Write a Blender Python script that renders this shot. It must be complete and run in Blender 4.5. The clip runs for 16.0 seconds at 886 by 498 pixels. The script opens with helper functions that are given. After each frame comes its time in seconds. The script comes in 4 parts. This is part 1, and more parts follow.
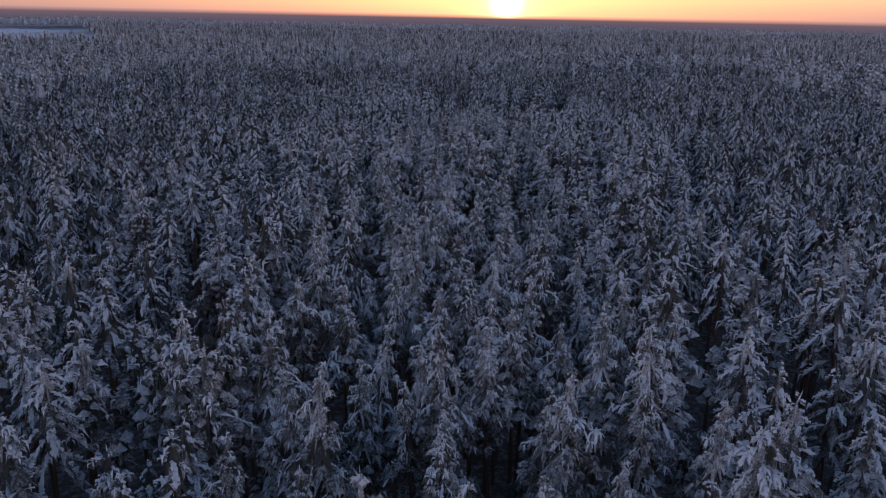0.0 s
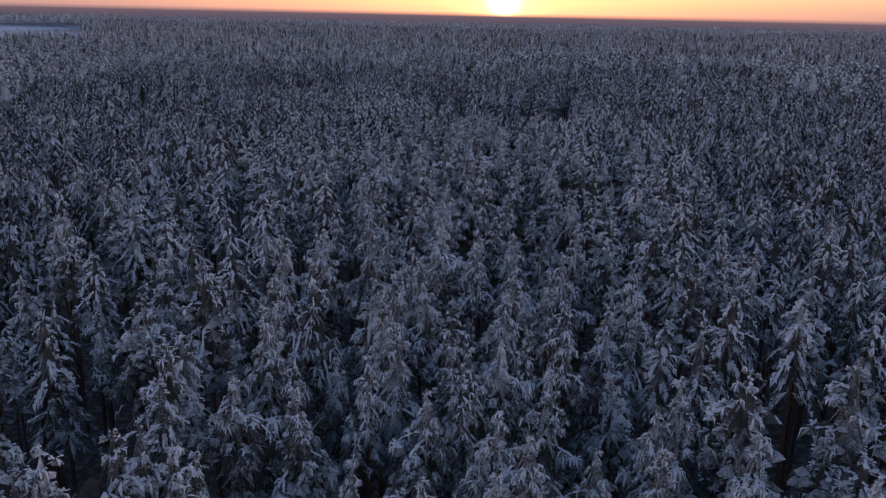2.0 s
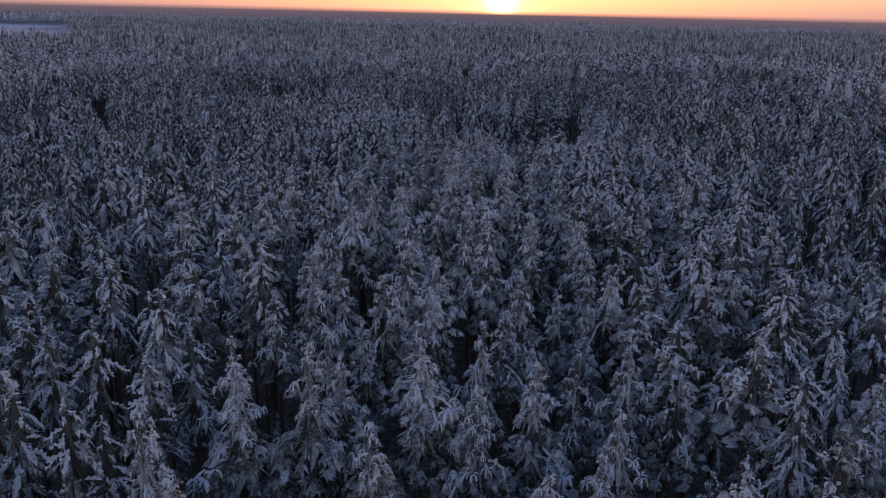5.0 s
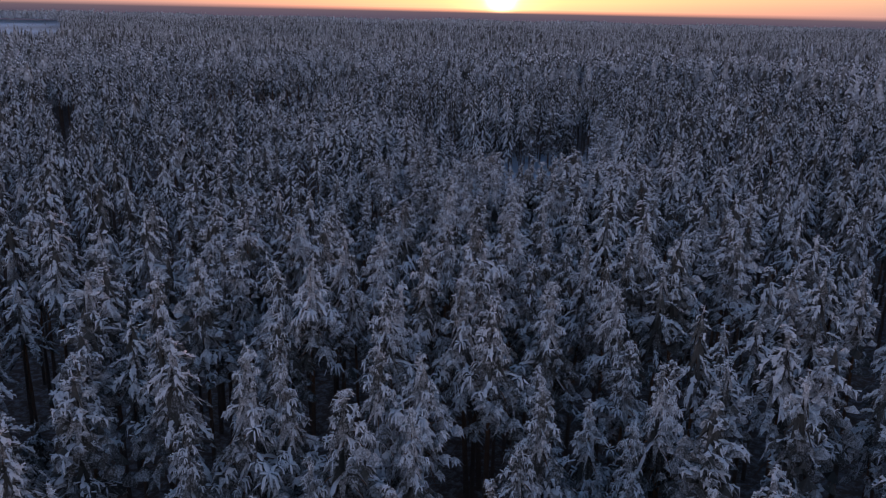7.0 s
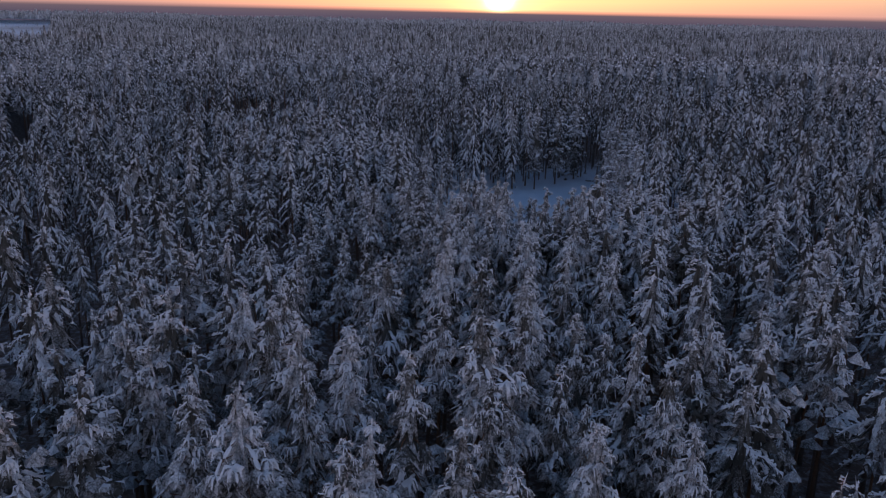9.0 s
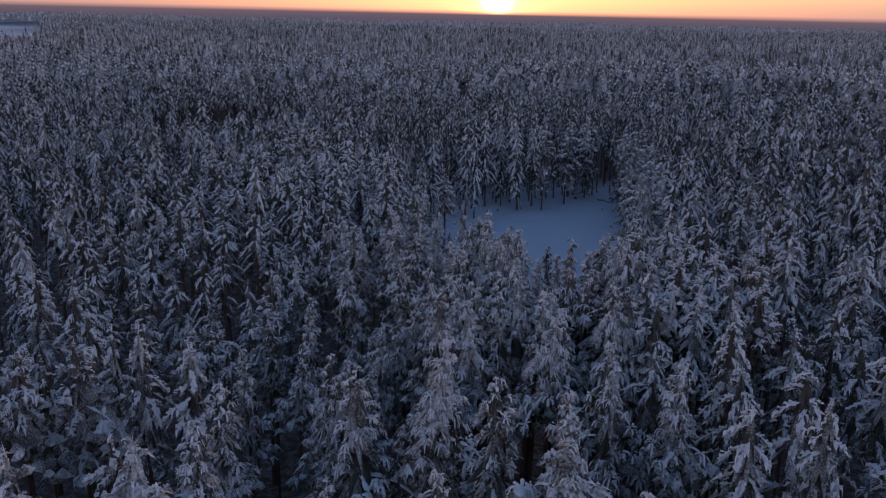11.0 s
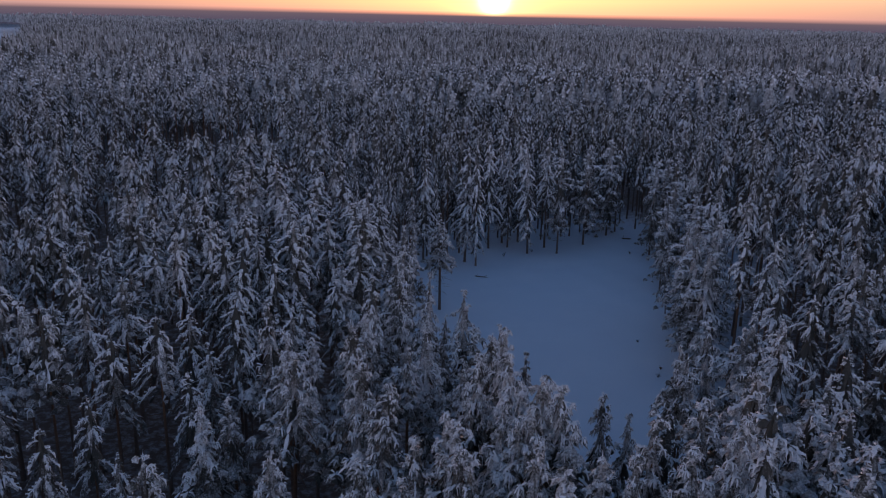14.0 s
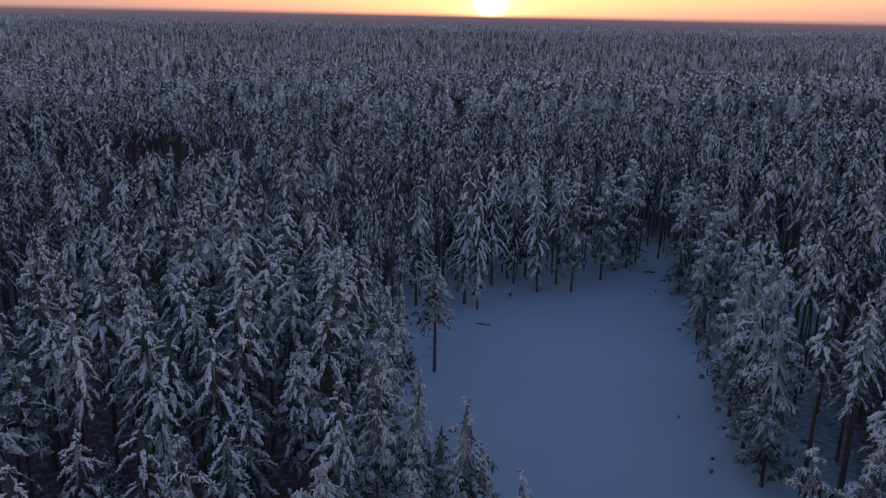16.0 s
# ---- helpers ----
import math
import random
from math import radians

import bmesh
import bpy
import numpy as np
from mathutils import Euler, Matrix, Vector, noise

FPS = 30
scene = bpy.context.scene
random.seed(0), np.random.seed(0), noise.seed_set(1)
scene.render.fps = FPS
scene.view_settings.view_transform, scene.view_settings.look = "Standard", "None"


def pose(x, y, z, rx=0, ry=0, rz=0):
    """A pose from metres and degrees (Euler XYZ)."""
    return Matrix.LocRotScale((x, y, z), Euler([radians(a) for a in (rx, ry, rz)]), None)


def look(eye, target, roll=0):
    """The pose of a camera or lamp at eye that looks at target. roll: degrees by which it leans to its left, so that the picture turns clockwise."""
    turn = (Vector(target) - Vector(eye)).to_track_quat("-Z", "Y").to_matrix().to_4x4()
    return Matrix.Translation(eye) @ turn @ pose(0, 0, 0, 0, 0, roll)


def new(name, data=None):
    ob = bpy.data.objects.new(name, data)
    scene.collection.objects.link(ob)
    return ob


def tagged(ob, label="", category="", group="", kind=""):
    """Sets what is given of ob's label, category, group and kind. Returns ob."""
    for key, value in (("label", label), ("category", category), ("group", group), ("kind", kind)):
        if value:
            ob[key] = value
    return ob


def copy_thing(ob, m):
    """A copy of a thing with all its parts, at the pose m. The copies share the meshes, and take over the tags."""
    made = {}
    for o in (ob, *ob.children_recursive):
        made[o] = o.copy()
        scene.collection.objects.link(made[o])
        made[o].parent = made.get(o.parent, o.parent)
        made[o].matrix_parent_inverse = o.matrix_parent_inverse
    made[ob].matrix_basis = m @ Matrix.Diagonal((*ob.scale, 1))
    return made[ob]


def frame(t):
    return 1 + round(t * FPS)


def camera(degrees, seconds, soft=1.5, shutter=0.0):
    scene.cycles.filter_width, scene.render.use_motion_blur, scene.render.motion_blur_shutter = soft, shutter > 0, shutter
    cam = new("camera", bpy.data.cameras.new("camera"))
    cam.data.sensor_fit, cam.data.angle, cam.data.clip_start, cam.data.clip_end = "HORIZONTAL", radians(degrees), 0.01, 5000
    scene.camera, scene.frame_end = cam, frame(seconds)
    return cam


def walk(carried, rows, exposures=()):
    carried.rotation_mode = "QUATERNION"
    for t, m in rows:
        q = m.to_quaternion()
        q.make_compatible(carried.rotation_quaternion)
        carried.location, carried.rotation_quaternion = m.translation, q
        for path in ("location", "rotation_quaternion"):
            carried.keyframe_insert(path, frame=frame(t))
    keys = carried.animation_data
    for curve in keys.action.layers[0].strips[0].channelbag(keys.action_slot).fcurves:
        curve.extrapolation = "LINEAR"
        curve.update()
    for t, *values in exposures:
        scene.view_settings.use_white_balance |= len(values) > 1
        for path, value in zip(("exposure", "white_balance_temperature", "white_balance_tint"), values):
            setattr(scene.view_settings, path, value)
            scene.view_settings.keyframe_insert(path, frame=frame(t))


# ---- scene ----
# camera and walk
cam = camera(57.0, 16.0, soft=1.1)
PATH = [
    (0.0, 0.00, 0.00, 40.40, -0.63, -15.96, 1.11),
    (0.5, 0.13, 4.11, 40.41, -0.67, -16.00, 1.13),
    (1.0, 0.27, 8.42, 40.45, -0.72, -16.03, 1.16),
    (1.5, 0.43, 12.80, 40.50, -0.77, -16.07, 1.20),
    (2.0, 0.56, 17.45, 40.55, -0.83, -16.10, 1.23),
    (2.5, 0.70, 22.09, 40.60, -0.88, -16.13, 1.26),
    (3.0, 0.85, 26.99, 40.66, -0.94, -16.14, 1.27),
    (3.5, 0.98, 31.81, 40.75, -0.99, -16.17, 1.27),
    (4.0, 1.16, 36.90, 40.79, -1.02, -16.18, 1.27),
    (6.5, 2.42, 61.94, 40.73, -1.05, -16.34, 1.25),
    (7.0, 2.60, 67.04, 40.69, -1.05, -16.34, 1.24),
    (7.5, 2.76, 72.07, 40.70, -1.07, -16.35, 1.23),
    (8.0, 2.93, 77.24, 40.73, -1.10, -16.33, 1.23),
    (8.5, 3.07, 82.26, 40.73, -1.12, -16.34, 1.23),
    (9.0, 3.22, 87.35, 40.73, -1.16, -16.33, 1.23),
    (11.5, 3.80, 112.81, 40.75, -1.33, -16.21, 1.20),
    (12.0, 3.94, 117.94, 40.78, -1.36, -16.19, 1.20),
    (12.5, 4.08, 123.13, 40.82, -1.39, -16.16, 1.20),
    (13.0, 4.24, 128.37, 40.88, -1.42, -16.15, 1.21),
    (13.5, 4.38, 133.62, 40.94, -1.46, -16.14, 1.23),
    (14.0, 4.53, 138.90, 40.97, -1.51, -16.13, 1.24),
    (14.5, 4.69, 144.16, 40.96, -1.56, -16.11, 1.25),
    (15.0, 4.83, 149.37, 40.92, -1.61, -16.09, 1.25),
    (15.5, 4.98, 154.65, 40.86, -1.67, -16.06, 1.23),
    (16.0, 5.13, 160.00, 40.80, -1.72, -16.04, 1.20),
]
walk(cam, [(t, pose(x, y, z, 90 + pitch, 0, yaw) @ pose(0, 0, 0, 0, 0, roll)) for t, x, y, z, yaw, pitch, roll in PATH],
     exposures=[(0.0, 0.14, 6400, 12), (16.0, 0.14, 6400, 12)])

# ---- sky and sun ----
SUN_WAY = Vector((0.0800, 0.9967, 0.0165)).normalized()      # towards the sun
SUN_EL = math.asin(SUN_WAY.z)
SUN_AZ = math.atan2(SUN_WAY.x, SUN_WAY.y)
world = bpy.data.worlds.new("dusk_sky")
scene.world = world
world.use_nodes = True
wn, wl = world.node_tree.nodes, world.node_tree.links
wn.clear()
sky = wn.new("ShaderNodeTexSky")
sky.sky_type = "NISHITA"
sky.sun_disc = False
sky.sun_elevation, sky.sun_rotation = SUN_EL, SUN_AZ
sky.altitude, sky.air_density, sky.dust_density, sky.ozone_density = 100.0, 1.0, 1.0, 2.0
coord = wn.new("ShaderNodeTexCoord")
split = wn.new("ShaderNodeSeparateXYZ")
wl.new(coord.outputs["Generated"], split.inputs[0])


def sky_maths(op, p, q, clamp=False):
    m = wn.new("ShaderNodeMath")
    m.operation, m.use_clamp = op, clamp
    for i, v in enumerate((p, q)):
        if isinstance(v, (int, float)):
            m.inputs[i].default_value = v
        else:
            wl.new(v, m.inputs[i])
    return m.outputs[0]


# the evening colours from the horizon up to the zenith
up = sky_maths("MAXIMUM", sky_maths("DIVIDE", sky_maths("ARCSINE", split.outputs["Z"], 0), math.pi / 2), 0.0)


def sky_ramp(stops):
    r = wn.new("ShaderNodeValToRGB")
    r.color_ramp.elements.remove(r.color_ramp.elements[1])
    for deg, col in stops:
        e = r.color_ramp.elements.new(deg / 90) if deg else r.color_ramp.elements[0]
        e.position, e.color = deg / 90, (*col, 1)
    wl.new(up, r.inputs["Fac"])
    return r.outputs["Color"]


warm = sky_ramp(((0.0, (0.70, 0.37, 0.31)), (0.5, (0.84, 0.47, 0.31)), (1.4, (0.92, 0.63, 0.37)), (5.0, (0.92, 0.64, 0.52)), (14.0, (0.80, 0.62, 0.66)),
                 (24.0, (0.38, 0.365, 0.46)), (38.0, (0.054, 0.108, 0.215)), (90.0, (0.010, 0.043, 0.108))))
cool = sky_ramp(((0.0, (0.36, 0.35, 0.48)), (5.0, (0.60, 0.54, 0.69)), (14.0, (0.58, 0.59, 0.80)),
                 (24.0, (0.34, 0.38, 0.56)), (38.0, (0.054, 0.112, 0.225)), (90.0, (0.010, 0.043, 0.108))))
dot = wn.new("ShaderNodeVectorMath")
dot.operation = "DOT_PRODUCT"
dot.inputs[1].default_value = SUN_WAY
wl.new(coord.outputs["Generated"], dot.inputs[0])
toward = sky_maths("MAXIMUM", dot.outputs["Value"], 0.0)
bg = wn.new("ShaderNodeBackground")
blend = wn.new("ShaderNodeMix")
blend.data_type = "RGBA"
wl.new(sky_maths("ADD", sky_maths("MULTIPLY", dot.outputs["Value"], 0.55), 0.62, True), blend.inputs[0])
wl.new(cool, blend.inputs[6])
wl.new(warm, blend.inputs[7])
dull = wn.new("ShaderNodeMix")                                # the haze low in the sky, away from the sun
dull.data_type = "RGBA"
dull.inputs[7].default_value = (0.36, 0.24, 0.26, 1)
away = sky_maths("SUBTRACT", 1.0, sky_maths("POWER", toward, 9.0), True)
wl.new(sky_maths("MULTIPLY", sky_maths("MULTIPLY", away, 0.95), sky_maths("SUBTRACT", 1.0, sky_maths("MULTIPLY", up, 25.0), True)), dull.inputs[0])
wl.new(blend.outputs[2], dull.inputs[6])
wl.new(dull.outputs[2], bg.inputs["Color"])
air = wn.new("ShaderNodeBackground")
air.inputs["Strength"].default_value = 0.06
wl.new(sky.outputs["Color"], air.inputs["Color"])


def both(p, q):
    m = wn.new("ShaderNodeAddShader")
    wl.new(p.outputs[0], m.inputs[0])
    wl.new(q.outputs[0], m.inputs[1])
    return m


# the sun's disc, half drowned in its own aureole
glare = both(bg, air)
for sharp, strength, col in ((14000, 9.0, (1.0, 0.80, 0.42)), (1200, 0.9, (1.0, 0.62, 0.20)), (90, 0.20, (1.0, 0.62, 0.28))):
    b2 = wn.new("ShaderNodeBackground")
    b2.inputs["Color"].default_value = (*col, 1)
    wl.new(sky_maths("MULTIPLY", sky_maths("POWER", toward, sharp), strength), b2.inputs["Strength"])
    glare = both(glare, b2)
wout = wn.new("ShaderNodeOutputWorld")
wl.new(glare.outputs[0], wout.inputs["Surface"])

sun = new("sun", bpy.data.lights.new("sun", "SUN"))
sun.data.energy, sun.data.angle, sun.data.color = 0.7, radians(1.0), (1.0, 0.42, 0.22)
sun.matrix_world = look(SUN_WAY * 100, (0, 0, 0))


# ---- materials ----
def material(name, rough):
    m = bpy.data.materials.new(name)
    m.use_nodes = True
    b = m.node_tree.nodes["Principled BSDF"]
    b.inputs["Roughness"].default_value = rough
    b.inputs["Specular IOR Level"].default_value = 0.25
    return m, m.node_tree.nodes, m.node_tree.links, b


def noise_node(n, l, vector, scale, detail=3.0, rough=0.55):
    t = n.new("ShaderNodeTexNoise")
    t.inputs["Scale"].default_value, t.inputs["Detail"].default_value = scale, detail
    t.inputs["Roughness"].default_value = rough
    l.new(vector, t.inputs["Vector"])
    return t.outputs["Fac"]


def maths(n, l, op, a, b):
    m = n.new("ShaderNodeMath")
    m.operation = op
    for i, v in enumerate((a, b)):
        if isinstance(v, (int, float)):
            m.inputs[i].default_value = v
        else:
            l.new(v, m.inputs[i])
    return m.outputs[0]


def mix_colour(n, l, fac, a, b):
    m = n.new("ShaderNodeMix")
    m.data_type = "RGBA"
    for i, v in ((0, fac), (6, a), (7, b)):
        if isinstance(v, tuple):
            m.inputs[i].default_value = (*v, 1)
        elif isinstance(v, float):
            m.inputs[i].default_value = v
        else:
            l.new(v, m.inputs[i])
    return m.outputs[2]


def bump(n, l, b, height, strength, distance):
    k = n.new("ShaderNodeBump")
    k.inputs["Strength"].default_value, k.inputs["Distance"].default_value = strength, distance
    l.new(height, k.inputs["Height"])
    l.new(k.outputs["Normal"], b.inputs["Normal"])


SNOW = (0.87, 0.89, 0.92)


def frosted(name, cover, grain, slope, soft=0.35, piece=0.55):
    """Needles under snow: the snow lies on what faces up and breaks up into a fine grain."""
    m, n, l, b = material(name, 0.8)
    c = n.new("ShaderNodeTexCoord").outputs["Object"]
    g = n.new("ShaderNodeNewGeometry")
    z = n.new("ShaderNodeSeparateXYZ")
    l.new(g.outputs["Normal"], z.inputs[0])
    fine = noise_node(n, l, c, grain, 3.0, 0.65)
    wide = noise_node(n, l, c, grain * 0.13, 2.0)
    lie = maths(n, l, "ADD", maths(n, l, "MULTIPLY", z.outputs["Z"], slope), maths(n, l, "MULTIPLY", fine, 1.5))
    lie = maths(n, l, "ADD", lie, maths(n, l, "MULTIPLY", wide, 0.9))
    lie = maths(n, l, "ADD", lie, maths(n, l, "MULTIPLY", g.outputs["Random Per Island"], piece))
    lie = maths(n, l, "ADD", lie, maths(n, l, "MULTIPLY", maths(n, l, "SUBTRACT", noise_node(n, l, g.outputs["Position"], 0.21, 1.0), 0.5), 1.1))
    r = n.new("ShaderNodeMapRange")
    r.inputs["From Min"].default_value, r.inputs["From Max"].default_value = 1.62 - soft / 2 - cover, 1.62 + soft / 2 - cover
    l.new(lie, r.inputs["Value"])
    needles = mix_colour(n, l, wide, (0.052, 0.057, 0.050), (0.098, 0.094, 0.088))
    white = mix_colour(n, l, fine, (0.74, 0.78, 0.84), SNOW)
    l.new(mix_colour(n, l, r.outputs[0], needles, white), b.inputs["Base Color"])
    bump(n, l, b, fine, 0.9, 0.06)
    return m


SNOW_LOAD = frosted("snow_on_needles", 0.14, 11.0, 0.95, 0.6)
NEEDLES = frosted("pine_needles", -0.33, 10.0, 0.5, 0.8)
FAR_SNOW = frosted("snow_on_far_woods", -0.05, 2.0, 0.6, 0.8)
# paler needles farther off: the distant haze is put into their colour
FAR_NEEDLES = frosted("pale_far_needles", -0.14, 1.6, 0.45, 1.0)
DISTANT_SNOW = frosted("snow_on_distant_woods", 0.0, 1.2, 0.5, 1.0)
# horizon woods kept grey and low in contrast, as painted haze
HORIZON_NEEDLES = frosted("hazed_horizon_needles", 0.0, 0.5, 0.4, 1.6)


def bark_material():
    m, n, l, b = material("pine_bark", 0.9)
    c = n.new("ShaderNodeTexCoord").outputs["Object"]
    z = n.new("ShaderNodeSeparateXYZ")
    l.new(c, z.inputs[0])
    up = n.new("ShaderNodeMapRange")
    up.inputs["From Min"].default_value, up.inputs["From Max"].default_value = 5.0, 13.0
    l.new(z.outputs["Z"], up.inputs["Value"])
    plates = noise_node(n, l, c, 6.0, 4.0)
    low = mix_colour(n, l, plates, (0.075, 0.056, 0.048), (0.18, 0.14, 0.12))
    high = mix_colour(n, l, plates, (0.11, 0.055, 0.03), (0.24, 0.13, 0.075))
    l.new(mix_colour(n, l, up.outputs[0], low, high), b.inputs["Base Color"])
    bump(n, l, b, plates, 0.8, 0.04)
    return m


BARK = bark_material()


def ground_material():
    m, n, l, b = material("snow_cover", 0.7)
    c = n.new("ShaderNodeTexCoord").outputs["Object"]
    wide = noise_node(n, l, c, 0.12, 3.0)
    fine = noise_node(n, l, c, 1.1, 7.0, 0.7)
    grain = noise_node(n, l, c, 22.0, 2.0)
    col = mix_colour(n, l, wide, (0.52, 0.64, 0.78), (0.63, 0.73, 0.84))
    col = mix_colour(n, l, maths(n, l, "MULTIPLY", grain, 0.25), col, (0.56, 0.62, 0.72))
    # browner and darker in patches where the trees stand, away from the clearing
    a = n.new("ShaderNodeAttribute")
    a.attribute_name = "brown_mask"
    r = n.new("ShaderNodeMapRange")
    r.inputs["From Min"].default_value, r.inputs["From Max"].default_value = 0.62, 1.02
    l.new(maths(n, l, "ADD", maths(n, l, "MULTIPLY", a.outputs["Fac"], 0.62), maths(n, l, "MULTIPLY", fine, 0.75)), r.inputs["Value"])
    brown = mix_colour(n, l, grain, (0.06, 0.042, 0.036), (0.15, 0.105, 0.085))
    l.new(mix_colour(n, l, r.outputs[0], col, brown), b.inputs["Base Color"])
    bump(n, l, b, maths(n, l, "ADD", fine, maths(n, l, "MULTIPLY", grain, 0.1)), 0.35, 0.15)
    return m


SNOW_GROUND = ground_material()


def plain_wood(name, a, c2):
    m, n, l, b = material(name, 0.9)
    c = n.new("ShaderNodeTexCoord").outputs["Object"]
    l.new(mix_colour(n, l, noise_node(n, l, c, 8.0), a, c2), b.inputs["Base Color"])
    return m


DEAD_WOOD = plain_wood("dead_wood", (0.05, 0.04, 0.033), (0.13, 0.11, 0.09))


# ---- mesh helpers ----
class Geo:
    """Vertices and triangles that grow piece by piece."""

    def __init__(self):
        self.v, self.f, self.n = [], [], 0

    def add(self, verts, faces):
        self.v.append(np.asarray(verts, float).reshape(-1, 3))
        self.f.append(np.asarray(faces, int).reshape(-1, 3) + self.n)
        self.n += len(self.v[-1])

    def arrays(self):
        if not self.v:
            return np.zeros((0, 3)), np.zeros((0, 3), int)
        return np.concatenate(self.v), np.concatenate(self.f)


def mesh_of(name, v, f, mat, smooth=True):
    me = bpy.data.meshes.new(name)
    me.vertices.add(len(v))
    me.vertices.foreach_set("co", np.asarray(v, np.float32).ravel())
    me.loops.add(len(f) * 3)
    me.loops.foreach_set("vertex_index", np.asarray(f, np.int32).ravel())
    me.polygons.add(len(f))
    me.polygons.foreach_set("loop_start", np.arange(0, len(f) * 3, 3, dtype=np.int32))
    me.polygons.foreach_set("use_smooth", np.full(len(f), smooth))
    me.materials.append(mat)
    me.update(calc_edges=True)
    return me


def part(name, me, parent, label=""):
    ob = new(name, me)
    ob.parent = parent
    return tagged(ob, label)


def unit(a):
    a = np.asarray(a, float)
    return a / max(1e-9, np.linalg.norm(a))


def spindle(geo, path, widths, sides, flat=0.75, twist=0.0):
    """A closed, tapered body along a path; its first and last points are its ends."""
    path = np.asarray(path, float)
    verts = [path[0]]
    for i in range(1, len(path) - 1):
        d = unit(path[i + 1] - path[i - 1])
        side = np.cross(d, (0, 0, 1))
        side = unit(side) if np.linalg.norm(side) > 1e-3 else np.array((1.0, 0, 0))
        up = np.cross(side, d)
        for k in range(sides):
            a = twist + 2 * math.pi * (k + 0.5) / sides
            verts.append(path[i] + side * widths[i - 1] * math.cos(a) + up * widths[i - 1] * flat * math.sin(a))
    verts.append(path[-1])
    faces, rings, last = [], len(path) - 2, len(verts) - 1
    for k in range(sides):
        k2 = (k + 1) % sides
        faces.append((0, 1 + k2, 1 + k))
        for r in range(rings - 1):
            a, b = 1 + r * sides, 1 + (r + 1) * sides
            faces += [(a + k, a + k2, b + k2), (a + k, b + k2, b + k)]
        a = 1 + (rings - 1) * sides
        faces.append((a + k, a + k2, last))
    geo.add(verts, faces)


def tube(geo, path, radii, sides):
    path = np.asarray(path, float)
    verts, faces = [], []
    for i, p in enumerate(path):
        for k in range(sides):
            a = 2 * math.pi * k / sides
            verts.append(p + radii[i] * np.array((math.cos(a), math.sin(a), 0)))
    for i in range(len(path) - 1):
        for k in range(sides):
            a, b = i * sides + k, i * sides + (k + 1) % sides
            faces += [(a, b, b + sides), (a, b + sides, a + sides)]
    geo.add(verts, faces)


# ---- trees ----
UNIT = 20.0                                                   # height of the grown pattern trees


def strand(geo, p, q, r, t, side, w):
    """Snow on a drooping twig that bends over at q and r: a blunt, rounded sausage, open below."""
    up = np.array((0, 0, w))
    geo.add([p + side * 0.6, p - side * 0.6, p + up * 0.7, q + side, q - side, q + up, r + side * 0.95, r - side * 0.95, r + up * 0.85, t],
            [(0, 3, 5), (0, 5, 2), (2, 5, 4), (2, 4, 1), (3, 6, 8), (3, 8, 5), (5, 8, 7), (5, 7, 4), (6, 9, 8), (8, 9, 7)])


def wedge(geo, root, mid, tip, side, thick):
    """The same, shorter: a ridge from root to tip over two sides."""
    drop = np.array((0, 0, thick))
    geo.add([root, tip, mid + side - drop * 0.4, mid - side - drop * 0.4, mid + drop * 0.7],
            [(0, 2, 4), (4, 2, 1), (0, 4, 3), (4, 1, 3)])


def finger(snow, green, p, d, length, wide, sag, grade, clad, rng):
    """One twig from p along d: a finger of snow that arches and hangs, over a spray of dark needles. grade 2 is the finest."""
    side = np.array((-d[1], d[0], 0.0)) * wide
    lift, fall = np.array((0, 0, length * rng.uniform(0.0, 0.16))), np.array((0, 0, -length * sag))
    tip = p + d * length * rng.uniform(0.6, 0.85) + fall
    if clad:
        if grade == 2:
            strand(snow, p - d * 0.06, p + d * length * 0.4 + lift + fall * 0.1, p + d * length * 0.66 + fall * 0.72, tip, side, wide * rng.uniform(0.9, 1.6))
        elif grade == 1:
            wedge(snow, p - d * 0.1, p + d * length * 0.6 + lift + fall * 0.15, tip, side * 1.15, wide * 1.3)
        else:
            m = p + d * length * 0.6 + lift + fall * 0.15
            snow.add([p, m + side, m - side, tip], [(0, 1, 3), (0, 3, 2)])
    if not clad or rng.random() < (0.5, 0.75, 0.85)[grade]:
        low = np.array((0, 0, -0.09 - 0.5 * wide))
        g = side / wide * max(0.07, wide) * rng.uniform(1.3, 2.6)
        green.add([p + low + g, tip + low + d * 0.10, p + low - g], [(0, 1, 2)])


